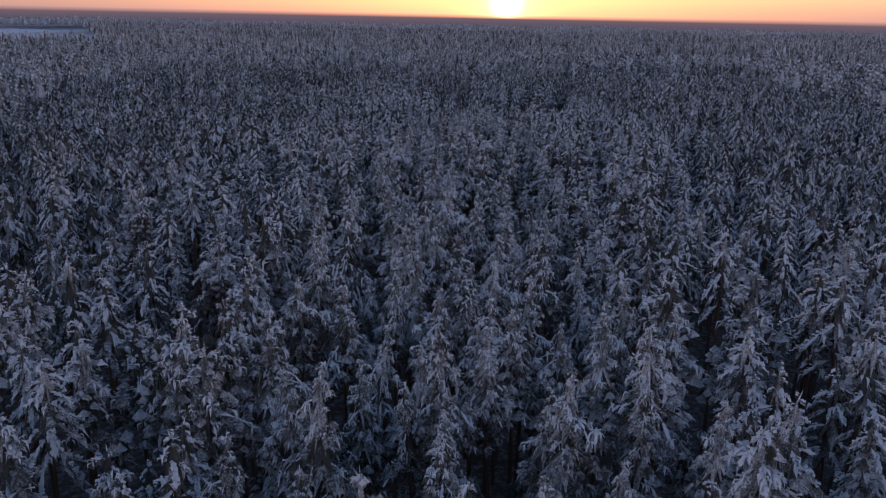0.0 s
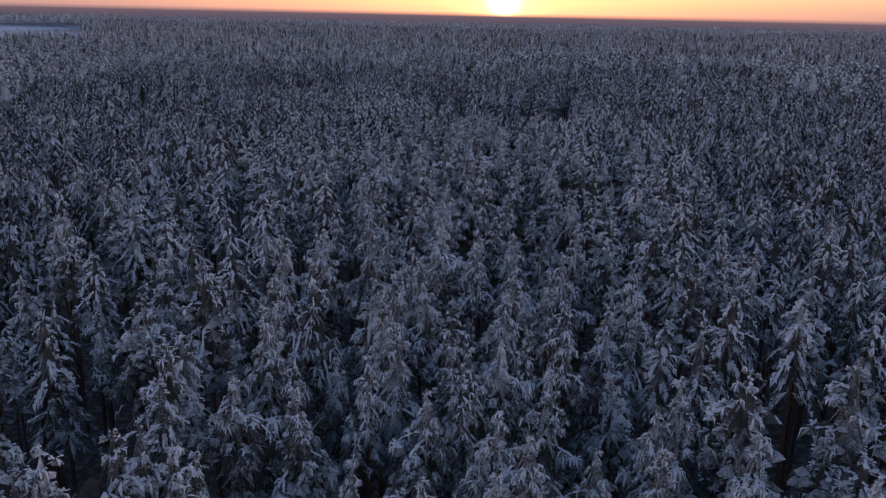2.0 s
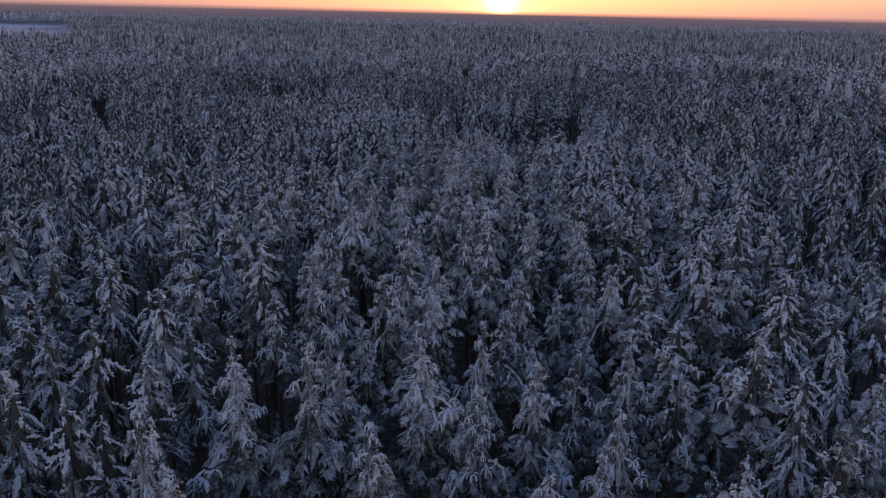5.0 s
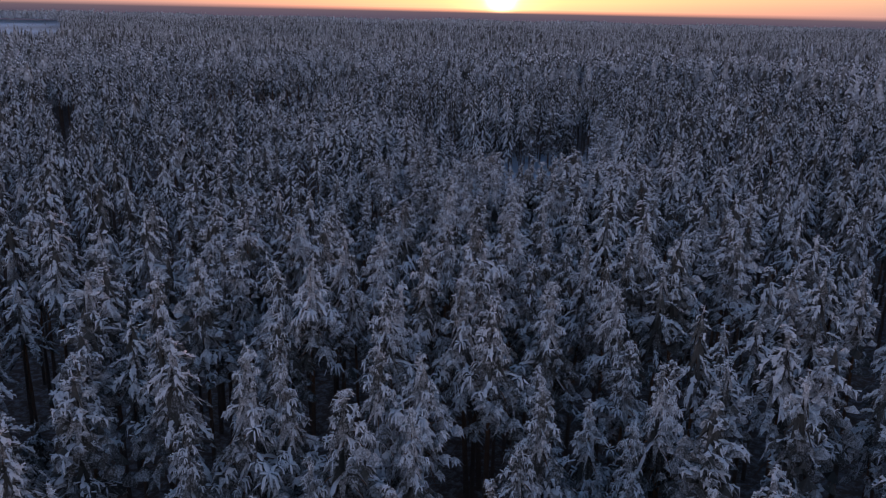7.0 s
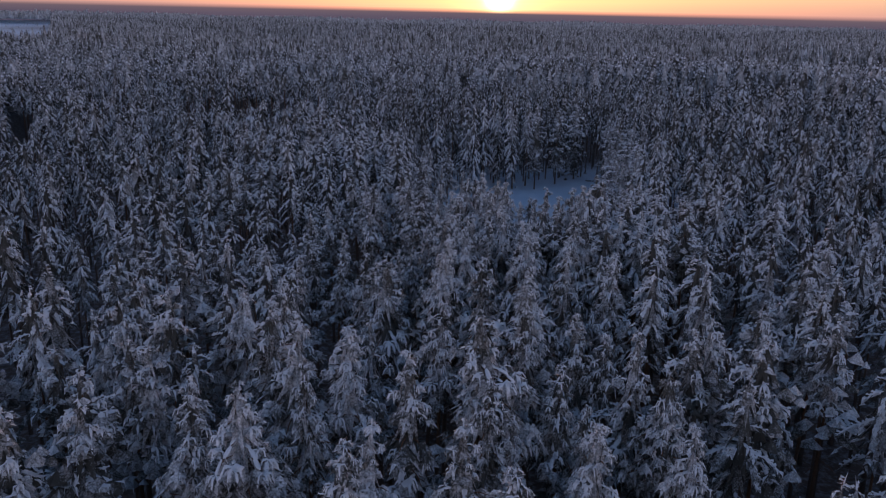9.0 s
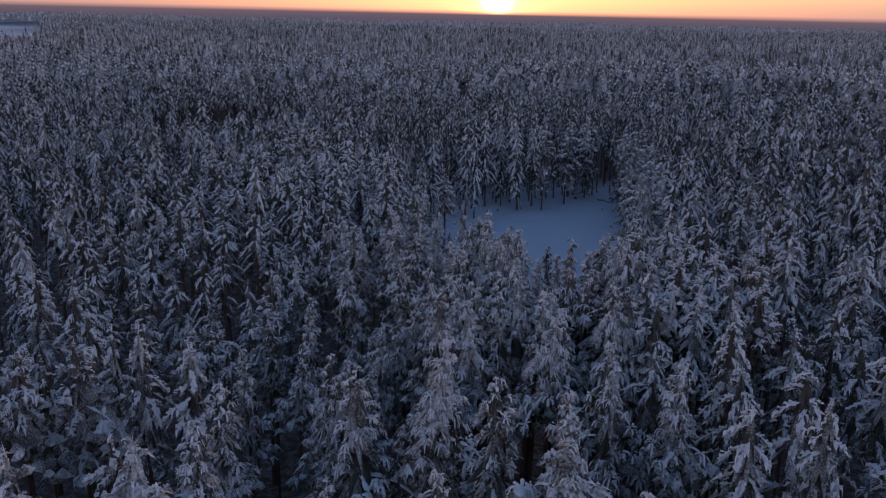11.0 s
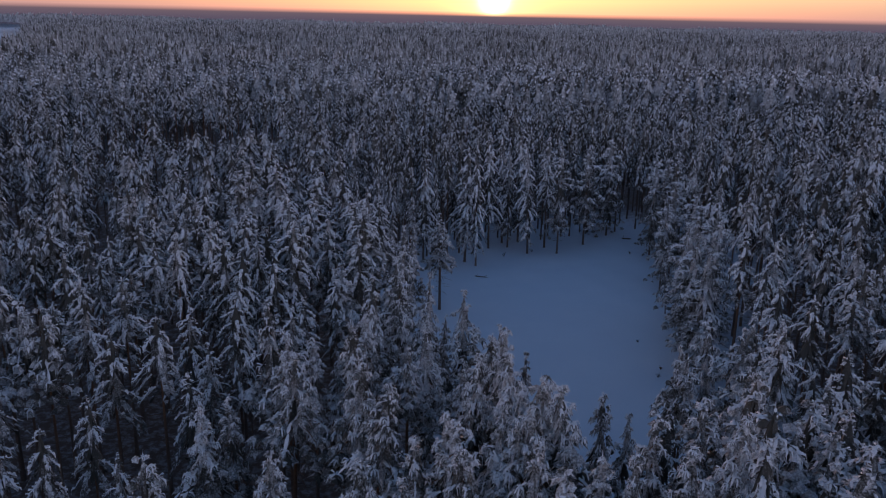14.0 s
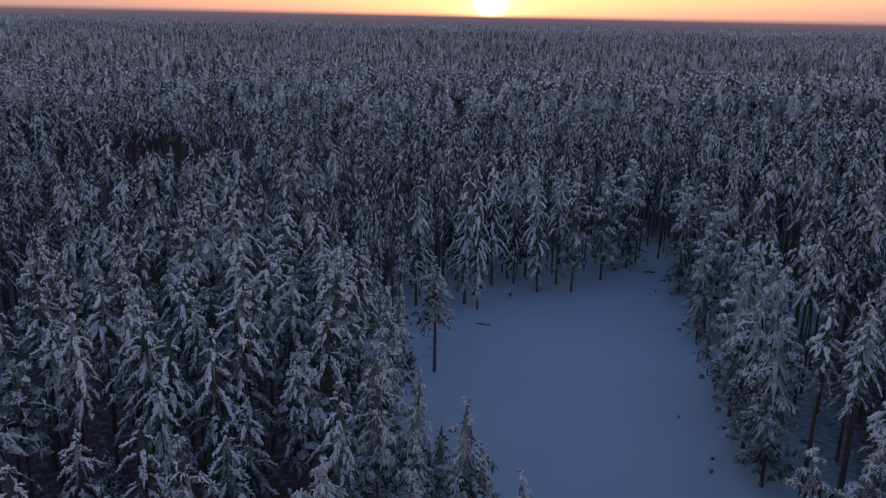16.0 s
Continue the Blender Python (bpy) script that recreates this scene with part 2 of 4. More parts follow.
def clump(snow, green, c, out, across, size, load, grade, clad, rng):
    """A rounded tuft at the end of a pine twig: needles below, fingers and a cushion of snow over them."""
    turn, ring = rng.uniform(0, 6.28), (3, 5, 6)[grade]
    verts = [c + np.array((0, 0, size * 0.3))]
    for k in range(ring):
        a = turn + 2 * math.pi * (k + rng.uniform(-0.3, 0.3)) / ring
        verts.append(c + (out * math.cos(a) + across * math.sin(a)) * size * rng.uniform(0.7, 1.1) + np.array((0, 0, -size * rng.uniform(0.3, 1.0))))
    green.add(verts, [(0, 1 + k, 1 + (k + 1) % ring) for k in range(ring)])
    if not clad and grade < 2:
        return
    if clad and rng.random() < (0.7, 0.45, 0.3)[grade]:       # the cushion
        o = c + out * size * rng.uniform(-0.1, 0.3) + across * size * rng.uniform(-0.35, 0.35)
        w, n = size * rng.uniform(0.3, 0.55), (4, 5, 6)[grade]
        verts = [o + np.array((0, 0, size * 0.3 + w * rng.uniform(0.3, 0.6)))]
        for k in range(n):
            a = turn + 2 * math.pi * (k + rng.uniform(-0.25, 0.25)) / n
            verts.append(o + (out * math.cos(a) * 1.2 + across * math.sin(a)) * w * rng.uniform(0.75, 1.2) + np.array((0, 0, size * 0.12 - w * rng.uniform(0.0, 0.4))))
        snow.add(verts, [(0, 1 + k, 1 + (k + 1) % n) for k in range(n)])
    n = (3, 4, 7)[grade]
    for k in range(n):
        a = 2.4 * k + turn + rng.uniform(-0.3, 0.3)
        d = out * (math.cos(a) + 0.6) + across * math.sin(a)
        d = d / max(0.2, math.sqrt(d[0] ** 2 + d[1] ** 2))
        p = c + d * size * rng.uniform(0.15, 0.5) + np.array((0, 0, size * rng.uniform(-0.05, 0.42)))
        finger(snow, green, p, d, size * rng.uniform(0.75, 1.3), size * rng.uniform(0.09, 0.17) * load, rng.uniform(0.5, 1.5), grade, clad and rng.random() > 0.2, rng)


def grow_tree(seed, base, radius, whorls, boughs, grade, droop=1.0, fat=1.0, bare_shade=0.85, taper=0.92, tufted=True):
    """A snow-laden conifer UNIT metres high: bark, needles and snow. base: height of the lowest live bough."""
    rng = random.Random(seed)
    bark, green, snow = Geo(), Geo(), Geo()
    lean, bend = rng.uniform(0, 2 * math.pi), rng.uniform(0.0, 0.5)

    def axis(z):
        s = bend * (z / UNIT) ** 2
        return np.array((s * math.cos(lean), s * math.sin(lean), z))

    zs = [0, 0.3, 3, 7, 11, 15, 18, UNIT - 0.3]
    rad = [0.25, 0.19, 0.165, 0.145, 0.12, 0.08, 0.045, 0.012]
    if grade < 2:
        zs, rad = zs[::3] + zs[-1:], rad[::3] + rad[-1:]
    tube(bark, [axis(z) for z in zs], rad, (3, 4, 7)[grade])
    for _ in range((0, 8, 30)[grade]):                        # dead snags below the crown
        z, a = rng.uniform(2.0, base + 2.0), rng.uniform(0, 2 * math.pi)
        o, n = np.array((math.cos(a), math.sin(a), 0)), rng.uniform(0.6, 2.1)
        p = axis(z)
        spindle(bark, [p, p + o * n * 0.5 + (0, 0, 0.02), p + o * n + (0, 0, -0.18 * n)], [0.03], 3, 1.0)

    span = UNIT - base

    def shape(u):
        return (1 - u) ** taper * min(1.0, 0.6 + 2.4 * u) * (1 + 0.14 * math.sin(9 * u + seed))

    # the inner crown: ragged skirts of needles
    tiers, teeth = (7, 7) if grade == 2 else (5, 6) if grade else (4, 4)
    for i in range(tiers):
        u0 = i / tiers
        if u0 > 0.75:
            break
        r = radius * (0.6, 0.46, 0.55)[grade] * shape(u0)
        z0, z1 = base + u0 * span - 0.3, min(UNIT - 0.3, base + (u0 + 1.6 / tiers) * span)
        verts, turn = [axis(z1)], rng.uniform(0, 6)
        for k in range(teeth * 2):
            a = turn + math.pi * (k + rng.uniform(-0.25, 0.25)) / teeth
            rr = r * (rng.uniform(0.8, 1.2) if k % 2 else rng.uniform(0.3, 0.55))
            verts.append(axis(z0 + (0.9 if k % 2 == 0 else 0.0) * span / tiers + rng.uniform(-0.35, 0.35)) + rr * np.array((math.cos(a), math.sin(a), 0)))
        green.add(verts, [(0, 1 + k, 1 + (k + 1) % (teeth * 2)) for k in range(teeth * 2)])

    most, girth = (6, 9, 12)[grade], (1.3, 1.1, 1.0)[grade] * fat
    for w in range(whorls):
        u = min(0.985, max(0.0, (w + rng.uniform(-0.35, 0.35)) / (whorls - 0.6)) ** 0.9)
        bare = 0.14 + bare_shade * max(0.0, 1 - u / 0.65)       # less snow on lower boughs, which also builds in the lower crown's shade
        count = max(3, boughs + (1 if u < 0.35 else 0) - (1 if u > 0.75 else 0))
        turn = rng.uniform(0, 2 * math.pi)
        for k in range(count):
            if rng.random() < 0.2:
                continue
            az = turn + 2 * math.pi * (k + rng.uniform(-0.3, 0.3)) / count
            length = max(0.16, radius * shape(u) * rng.uniform(0.5, 1.35) * (1 + 0.15 * math.cos(az - lean)))
            out = np.array((math.cos(az), math.sin(az), 0.0))
            across = np.array((-out[1], out[0], 0.0))
            rise, fall = rng.uniform(-0.05, 0.2) + 0.4 * u, droop * (rng.uniform(0.45, 0.95) if tufted else rng.uniform(0.6, 1.05))
            start = axis(min(UNIT - 0.15, base + u * span + rng.uniform(-0.5, 0.5) * span / whorls))

            def along(s):
                return start + out * length * (s - 0.12 * s * s * fall) + np.array((0, 0, length * (rise * s - fall * s * s)))

            if grade == 2 and length > 0.6:
                spindle(bark, [along(0.0), along(0.5), along(0.95)], [0.03], 3, 1.0)
            clad = rng.random() > bare
            load = rng.uniform(0.75, 1.3) * girth
            if clad and length > 0.45:                        # snow lying along the bough
                wd = min(0.095, 0.04 + 0.03 * length) * load
                if grade == 2:
                    for q in (0.12, 0.4, 0.7):
                        o, e = across * wd * rng.uniform(-0.9, 0.9), rng.uniform(0.24, 0.38)
                        strand(snow, along(q) + o, along(q + 0.35 * e) + o, along(q + 0.75 * e) + o, along(q + e) + o * 0.5, across * wd * rng.uniform(0.7, 1.2), wd * rng.uniform(0.8, 1.6))
                else:
                    for q in (0.12, 0.55):
                        o = across * wd * rng.uniform(-0.8, 0.8)
                        wedge(snow, along(q) + o, along(q + 0.25) + o, along(q + 0.5) + o, across * wd * 1.1, wd * 1.2)
            if tufted:
                for j in range(1 if length < 0.6 else 2 if length < 1.3 else 3 if length < 2.3 else 4):
                    q = (1.0, 0.62, 0.8, 0.4)[j] + rng.uniform(-0.08, 0.08)
                    o = across * (0.0, 0.16, -0.24, 0.2)[j] * length * rng.choice((-1, 1)) * rng.uniform(0.6, 1.3)
                    size = min(0.42, 0.13 + 0.14 * length) * rng.uniform(0.7, 1.35) * (1.0, 1.2, 1.4)[2 - grade]
                    clump(snow, green, along(q) + o, out, across, size, load, grade, clad and rng.random() > 0.36 - 0.33 * u, rng)
                continue
            n = max(2, min(most, round(length / 0.18)))
            for j in range(n + 1):
                s = 1.0 if j == n else 0.28 + 0.7 * (j + rng.uniform(0.1, 0.9)) / n
                phi = rng.uniform(-0.3, 0.3) if j == n else (1 if j % 2 else -1) * rng.uniform(0.2, 0.95)
                d = out * math.cos(phi) + across * math.sin(phi)
                long = min(0.42, 0.15 + 0.16 * length) * rng.uniform(0.6, 1.25) * (1.15 - 0.35 * s) * (1.0, 1.15, 1.5)[2 - grade]
                wide = min(0.066, 0.036 + 0.016 * length) * load * (rng.uniform(0.6, 1.3) if rng.random() < 0.88 else rng.uniform(1.3, 1.8))
                finger(snow, green, along(s * 0.97), d, long, wide, rng.uniform(0.5, 1.5) * (0.6 + 0.6 * s), grade, clad and rng.random() > 0.34 - 0.3 * u, rng)
    for k in range((2, 3, 5)[grade]):                         # the leader and its short shoots
        a = rng.uniform(0, 6.28)
        finger(snow, green, axis(UNIT - 0.25 - 0.13 * k), np.array((math.cos(a), math.sin(a), 0.0)), 0.2 + 0.05 * k, 0.05 * girth, 0.5, grade, rng.random() > 0.3, rng)
    spindle(snow, [axis(UNIT - 1.3), axis(UNIT - 0.7), axis(UNIT) + (rng.uniform(-0.15, 0.15), rng.uniform(-0.15, 0.15), 0)], [0.055], 3 + (grade > 1), 1.0)
    return bark.arrays(), green.arrays(), snow.arrays()


def far_tree(seed, tiers, points, flecks, radius, base, size):
    """A far conifer: ragged skirts of needles and flecks of snow lying on them."""
    rng = random.Random(seed)
    g, snow = Geo(), Geo()
    span = UNIT - base
    for i in range(tiers):
        lo = base + span * i / tiers
        hi = min(UNIT - 0.2, lo + span * (1.5 / tiers))
        r = radius * 0.8 * (1 - i / tiers) ** 0.7
        turn = rng.uniform(0, 6)
        verts = [(rng.uniform(-0.2, 0.2), rng.uniform(-0.2, 0.2), hi)]
        for k in range(points):
            a = turn + 2 * math.pi * (k + rng.uniform(-0.3, 0.3)) / points
            verts.append((r * rng.uniform(0.6, 1.25) * math.cos(a), r * rng.uniform(0.6, 1.25) * math.sin(a), lo + rng.uniform(-0.9, 0.9)))
        g.add(verts, [(0, 1 + k, 1 + (k + 1) % points) for k in range(points)])
    for k in range(flecks):
        u, a = ((k + rng.random()) / flecks) ** 0.85, 2.4 * k + rng.uniform(-0.5, 0.5)
        r = radius * (1 - u) ** 0.72 * rng.uniform(0.5, 0.95)
        d = np.array((math.cos(a), math.sin(a), 0.0))
        q = np.array((-d[1], d[0], 0.0)) * size * rng.uniform(0.22, 0.42)
        p = d * r + np.array((0, 0, base + u * span + 0.3))
        fall = np.array((0, 0, -size * rng.uniform(0.5, 0.95)))
        m = p + d * size * 0.35 + fall * 0.35
        snow.add([p - d * 0.1, m + q, p + d * size * rng.uniform(0.5, 0.8) + fall, m - q], [(0, 1, 2), (0, 2, 3)] if size < 1.5 else [(0, 1, 2)])
    snow.add([(0.35, 0, UNIT - 1.2), (-0.2, 0.3, UNIT - 1.2), (0, 0, UNIT), (-0.2, -0.3, UNIT - 1.2)], [(0, 1, 2), (1, 3, 2), (3, 0, 2)])
    return g.arrays(), snow.arrays()


def scatter(patterns, places, rng):
    """One mesh of many trees. places: rows of x, y, ground, height, girth."""
    vs, fs, n = [], [], 0
    pick = rng.integers(0, len(patterns), len(places))
    turn = rng.uniform(0, 2 * np.pi, len(places))
    for p, (v, f) in enumerate(patterns):
        rows, t = places[pick == p], turn[pick == p]
        if not len(rows):
            continue
        c, s = np.cos(t)[:, None], np.sin(t)[:, None]
        k = (rows[:, 3] / UNIT)[:, None]
        gx = k * rows[:, 4:5]
        x = rows[:, 0:1] + gx * (c * v[None, :, 0] - s * v[None, :, 1])
        y = rows[:, 1:2] + gx * (s * v[None, :, 0] + c * v[None, :, 1])
        z = rows[:, 2:3] + k * v[None, :, 2]
        vs.append(np.stack([x, y, z], -1).reshape(-1, 3))
        fs.append((f[None] + (np.arange(len(rows)) * len(v))[:, None, None] + n).reshape(-1, 3))
        n += len(vs[-1])
    return np.concatenate(vs), np.concatenate(fs)


# ---- the lie of the land ----
def far_rise(y):
    """The land climbs a little towards the horizon."""
    t = np.clip((np.asarray(y, float) - 1600) / 3300, 0, 1)
    return 20.0 * t * t


def ground_height(x, y):
    """Gentle drifts."""
    x, y = np.asarray(x, float), np.asarray(y, float)
    return (far_rise(y) + 0.10 * np.sin(0.31 * x + 0.7 * np.sin(0.13 * y)) * np.cos(0.23 * y + 0.4) + 0.05 * np.sin(0.9 * x + 0.4 * y)
            + 0.04 * np.sin(1.3 * y - 0.5 * x))


CLEARING = [(11.5, 203), (10, 209), (7.5, 240), (5.0, 250), (1.5, 256), (8, 268), (13, 274), (19, 284), (28, 284), (40, 291),
            (46, 291.5), (44.5, 278), (41.5, 260), (38.4, 246), (35.2, 233), (33.6, 224), (31, 214), (29.5, 206), (25, 201.5), (17, 201)]


# the field far to the north-west stays open
FIELD = [(-246, 640), (-690, 1650), (-2000, 1680), (-2000, 640)]


def inside(x, y, outline):
    x, y = np.asarray(x, float), np.asarray(y, float)
    hit = np.zeros(x.shape, bool)
    for (x0, y0), (x1, y1) in zip(outline, outline[1:] + outline[:1]):
        if y0 != y1:
            hit ^= ((y0 > y) != (y1 > y)) & (x < (x1 - x0) * (y - y0) / (y1 - y0) + x0)
    return hit


def edge_distance(x, y, outline):
    x, y = np.asarray(x, float), np.asarray(y, float)
    best = np.full(x.shape, 1e9)
    for (x0, y0), (x1, y1) in zip(outline, outline[1:] + outline[:1]):
        dx, dy = x1 - x0, y1 - y0
        t = np.clip(((x - x0) * dx + (y - y0) * dy) / (dx * dx + dy * dy), 0, 1)
        best = np.minimum(best, np.hypot(x - x0 - t * dx, y - y0 - t * dy))
    return best


def steps(fine0, fine1, step, far):
    """Grid lines: fine in the middle, wider and wider towards the horizon."""
    mid = list(np.arange(fine0, fine1 + 0.01, step))
    low, high, d = [fine0], [fine1], step
    while high[-1] < far or low[-1] > -far:
        d *= 1.35
        low.append(low[-1] - d)
        high.append(high[-1] + d)
    return np.array(low[:0:-1] + mid + high[1:])


gx, gy = steps(-20, 70, 1.5, 6500), steps(170, 305, 1.5, 6500)
GX, GY = np.meshgrid(gx, gy)
gv = np.stack([GX, GY, ground_height(GX, GY)], -1).reshape(-1, 3)
idx = np.arange(len(gx) * len(gy)).reshape(len(gy), len(gx))
a, b, c, d = idx[:-1, :-1].ravel(), idx[:-1, 1:].ravel(), idx[1:, 1:].ravel(), idx[1:, :-1].ravel()
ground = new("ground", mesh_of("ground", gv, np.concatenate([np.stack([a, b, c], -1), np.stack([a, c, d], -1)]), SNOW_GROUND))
open_ground = inside(GX, GY, CLEARING) | inside(GX, GY, FIELD)
brown_mask = np.where(inside(GX, GY, FIELD), 0.42, np.where(open_ground, 0.0, np.clip(edge_distance(GX.ravel(), GY.ravel(), CLEARING).reshape(GX.shape) / np.where(GY > 262, 26.0, np.where(GX > 28, 16.0, 8.0)), 0, 1)))
ground.data.attributes.new("brown_mask", "FLOAT", "POINT").data.foreach_set("value", brown_mask.astype(np.float32).ravel())
tagged(ground, "smooth blue-white snow cover over the forest floor and clearing", "snow ground", kind="structure")

# a glowing strip behind the last woods, with the horizon haze painted on
haze = bpy.data.materials.new("painted_haze")
haze.use_nodes = True
hn, hl = haze.node_tree.nodes, haze.node_tree.links
hn.clear()
hz = hn.new("ShaderNodeSeparateXYZ")
hl.new(hn.new("ShaderNodeTexCoord").outputs["Object"], hz.inputs[0])


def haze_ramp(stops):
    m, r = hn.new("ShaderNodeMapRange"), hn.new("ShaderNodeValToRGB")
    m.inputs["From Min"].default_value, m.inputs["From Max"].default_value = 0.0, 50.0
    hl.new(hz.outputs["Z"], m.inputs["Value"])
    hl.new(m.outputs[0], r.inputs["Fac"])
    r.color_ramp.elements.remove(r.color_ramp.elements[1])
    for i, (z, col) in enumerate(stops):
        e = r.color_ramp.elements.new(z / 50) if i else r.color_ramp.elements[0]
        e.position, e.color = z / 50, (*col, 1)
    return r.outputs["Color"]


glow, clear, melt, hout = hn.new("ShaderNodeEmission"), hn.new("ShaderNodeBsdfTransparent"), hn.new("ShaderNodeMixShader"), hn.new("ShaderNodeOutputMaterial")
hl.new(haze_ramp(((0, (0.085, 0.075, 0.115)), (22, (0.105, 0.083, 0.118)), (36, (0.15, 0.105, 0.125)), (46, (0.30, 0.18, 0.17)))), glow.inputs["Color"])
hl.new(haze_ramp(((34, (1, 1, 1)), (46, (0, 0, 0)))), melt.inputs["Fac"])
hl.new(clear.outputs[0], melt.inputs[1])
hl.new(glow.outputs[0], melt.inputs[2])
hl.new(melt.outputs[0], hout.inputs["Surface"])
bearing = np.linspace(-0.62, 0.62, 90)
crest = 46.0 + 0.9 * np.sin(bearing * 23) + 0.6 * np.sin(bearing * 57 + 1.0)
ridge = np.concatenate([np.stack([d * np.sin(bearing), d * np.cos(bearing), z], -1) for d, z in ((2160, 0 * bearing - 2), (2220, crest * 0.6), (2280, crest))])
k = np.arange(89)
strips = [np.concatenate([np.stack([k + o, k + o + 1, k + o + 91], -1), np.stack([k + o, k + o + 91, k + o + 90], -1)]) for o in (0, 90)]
tagged(new("backdrop", mesh_of("backdrop", ridge, np.concatenate(strips), haze)), "glowing strip behind the far woods, painted as smooth violet haze", "distant haze", kind="structure")

# ---- where the trees stand: x, y, height ----
STAND_SOUTH = [
    (13.8, 47.5, 22.9), (5.9, 52.4, 21.3), (11.8, 55.8, 20.9), (-13.8, 58.3, 21.8), (-5.4, 58.4, 21.1), (24.8, 60.0, 22.3),
    (5.0, 61.7, 21.9), (5.6, 64.6, 21.3), (-2.3, 65.6, 21.7), (-9.1, 66.3, 22.5), (18.9, 68.7, 21.3), (25.8, 69.2, 23.0),
    (2.0, 70.3, 21.9), (22.0, 72.8, 21.8), (-2.7, 73.5, 22.7), (-4.7, 74.9, 21.4), (-16.0, 74.9, 23.0), (6.4, 75.0, 20.8),
    (15.9, 75.6, 19.5), (1.0, 79.4, 22.2), (-10.8, 80.7, 23.3), (-30.4, 80.8, 17.5), (26.4, 81.3, 19.9), (-22.3, 84.4, 19.4),
    (-28.4, 85.2, 20.4), (31.2, 85.9, 18.7), (13.1, 86.6, 20.8), (4.9, 88.7, 20.8), (15.3, 99.4, 19.9), (19.7, 102.1, 19.9),
    (-2.1, 103.7, 19.2), (-7.6, 108.1, 23.3), (9.0, 108.4, 21.2),
]
STAND_MIDDLE = [
    (13.9, 109.4, 18.5), (16.6, 109.8, 21.2), (2.6, 110.8, 21.7), (-0.4, 111.4, 22.7), (-13.6, 114.2, 21.7), (0.1, 118.3, 22.9),
    (6.1, 120.4, 24.0), (10.9, 121.9, 22.7), (16.9, 122.2, 21.9), (-6.0, 122.9, 23.5), (-8.4, 124.7, 22.2), (2.3, 126.9, 24.1),
    (17.1, 128.0, 22.4), (21.2, 128.4, 22.2), (23.2, 130.8, 23.3), (-13.2, 132.1, 21.7), (15.2, 132.5, 23.2), (35.4, 135.3, 20.3),
    (10.0, 135.6, 23.3), (-6.5, 142.6, 22.4), (23.4, 143.4, 23.4), (-18.5, 144.3, 21.5), (3.0, 146.2, 23.5), (-3.6, 151.9, 21.4),
    (18.1, 152.4, 21.9), (33.2, 154.7, 22.3), (-7.6, 157.3, 19.7), (12.0, 157.9, 21.9), (11.9, 163.6, 21.4), (12.2, 166.9, 19.7),
    (20.3, 171.6, 23.2), (32.0, 173.3, 20.8), (52.9, 173.3, 20.4),
]
STAND_NORTH = [
    (1.9, 173.4, 19.6), (28.9, 175.3, 22.0), (0.7, 181.7, 21.2), (8.9, 182.4, 20.5), (32.5, 187.2, 20.9), (-17.0, 187.4, 17.0),
    (23.5, 191.9, 18.4), (-12.2, 193.3, 15.9), (-5.0, 193.5, 18.9), (32.2, 197.2, 19.0), (0.3, 197.5, 19.1), (-12.7, 200.7, 15.1),
    (37.1, 201.6, 19.5), (-26.0, 204.0, 17.0), (-16.9, 218.6, 20.3), (-17.4, 220.7, 20.0), (-28.0, 221.1, 18.3), (42.4, 222.1, 18.4),
    (-8.6, 225.7, 19.1), (38.1, 228.5, 15.3), (-8.6, 230.5, 19.9), (-39.6, 235.0, 20.0), (-32.3, 238.1, 18.6), (-14.8, 244.7, 21.9),
    (-8.6, 258.6, 19.5), (41.9, 259.7, 15.2), (68.5, 269.3, 22.4), (-40.6, 270.1, 18.3), (-80.8, 270.6, 19.0), (-42.4, 278.2, 17.6),
    (45.2, 278.5, 17.0), (72.2, 280.1, 20.2), (64.9, 280.2, 20.5), (-18.4, 291.8, 16.0),
]
SOUTH_EDGE = [
    (19.9, 48.4, 22), (3.9, 49.7, 21.4), (-13.7, 50.1, 22.4), (0.2, 50.5, 19.9), (-18.4, 50.7, 20.5), (11.4, 50.8, 22.1),
    (-11.4, 51.1, 22), (-9.6, 52, 20.4), (-4.9, 52.2, 20.7), (9.1, 52.8, 20), (2.5, 53.5, 20.1), (17.7, 58.1, 22.8),
    (-25.1, 59.2, 21), (3, 59.8, 20.9), (7.1, 60.8, 21.4), (-15.1, 61.5, 22.2), (6, 68.1, 20.7), (-11.4, 68.2, 23.6),
    (-1.9, 68.7, 23.1), (16.8, 70.7, 20.6), (-28.7, 75, 18), (-8.1, 75.5, 23.1), (5.9, 80.2, 21.5), (17, 80.5, 20.8),
    (22.7, 83.2, 21.7), (24, 91.1, 21.4), (-15.5, 92.8, 20.7), (-4, 94.4, 20.4), (-10.2, 94.9, 20.9), (-19.8, 95.7, 21.8),
    (-23.7, 97.8, 20.4),
]
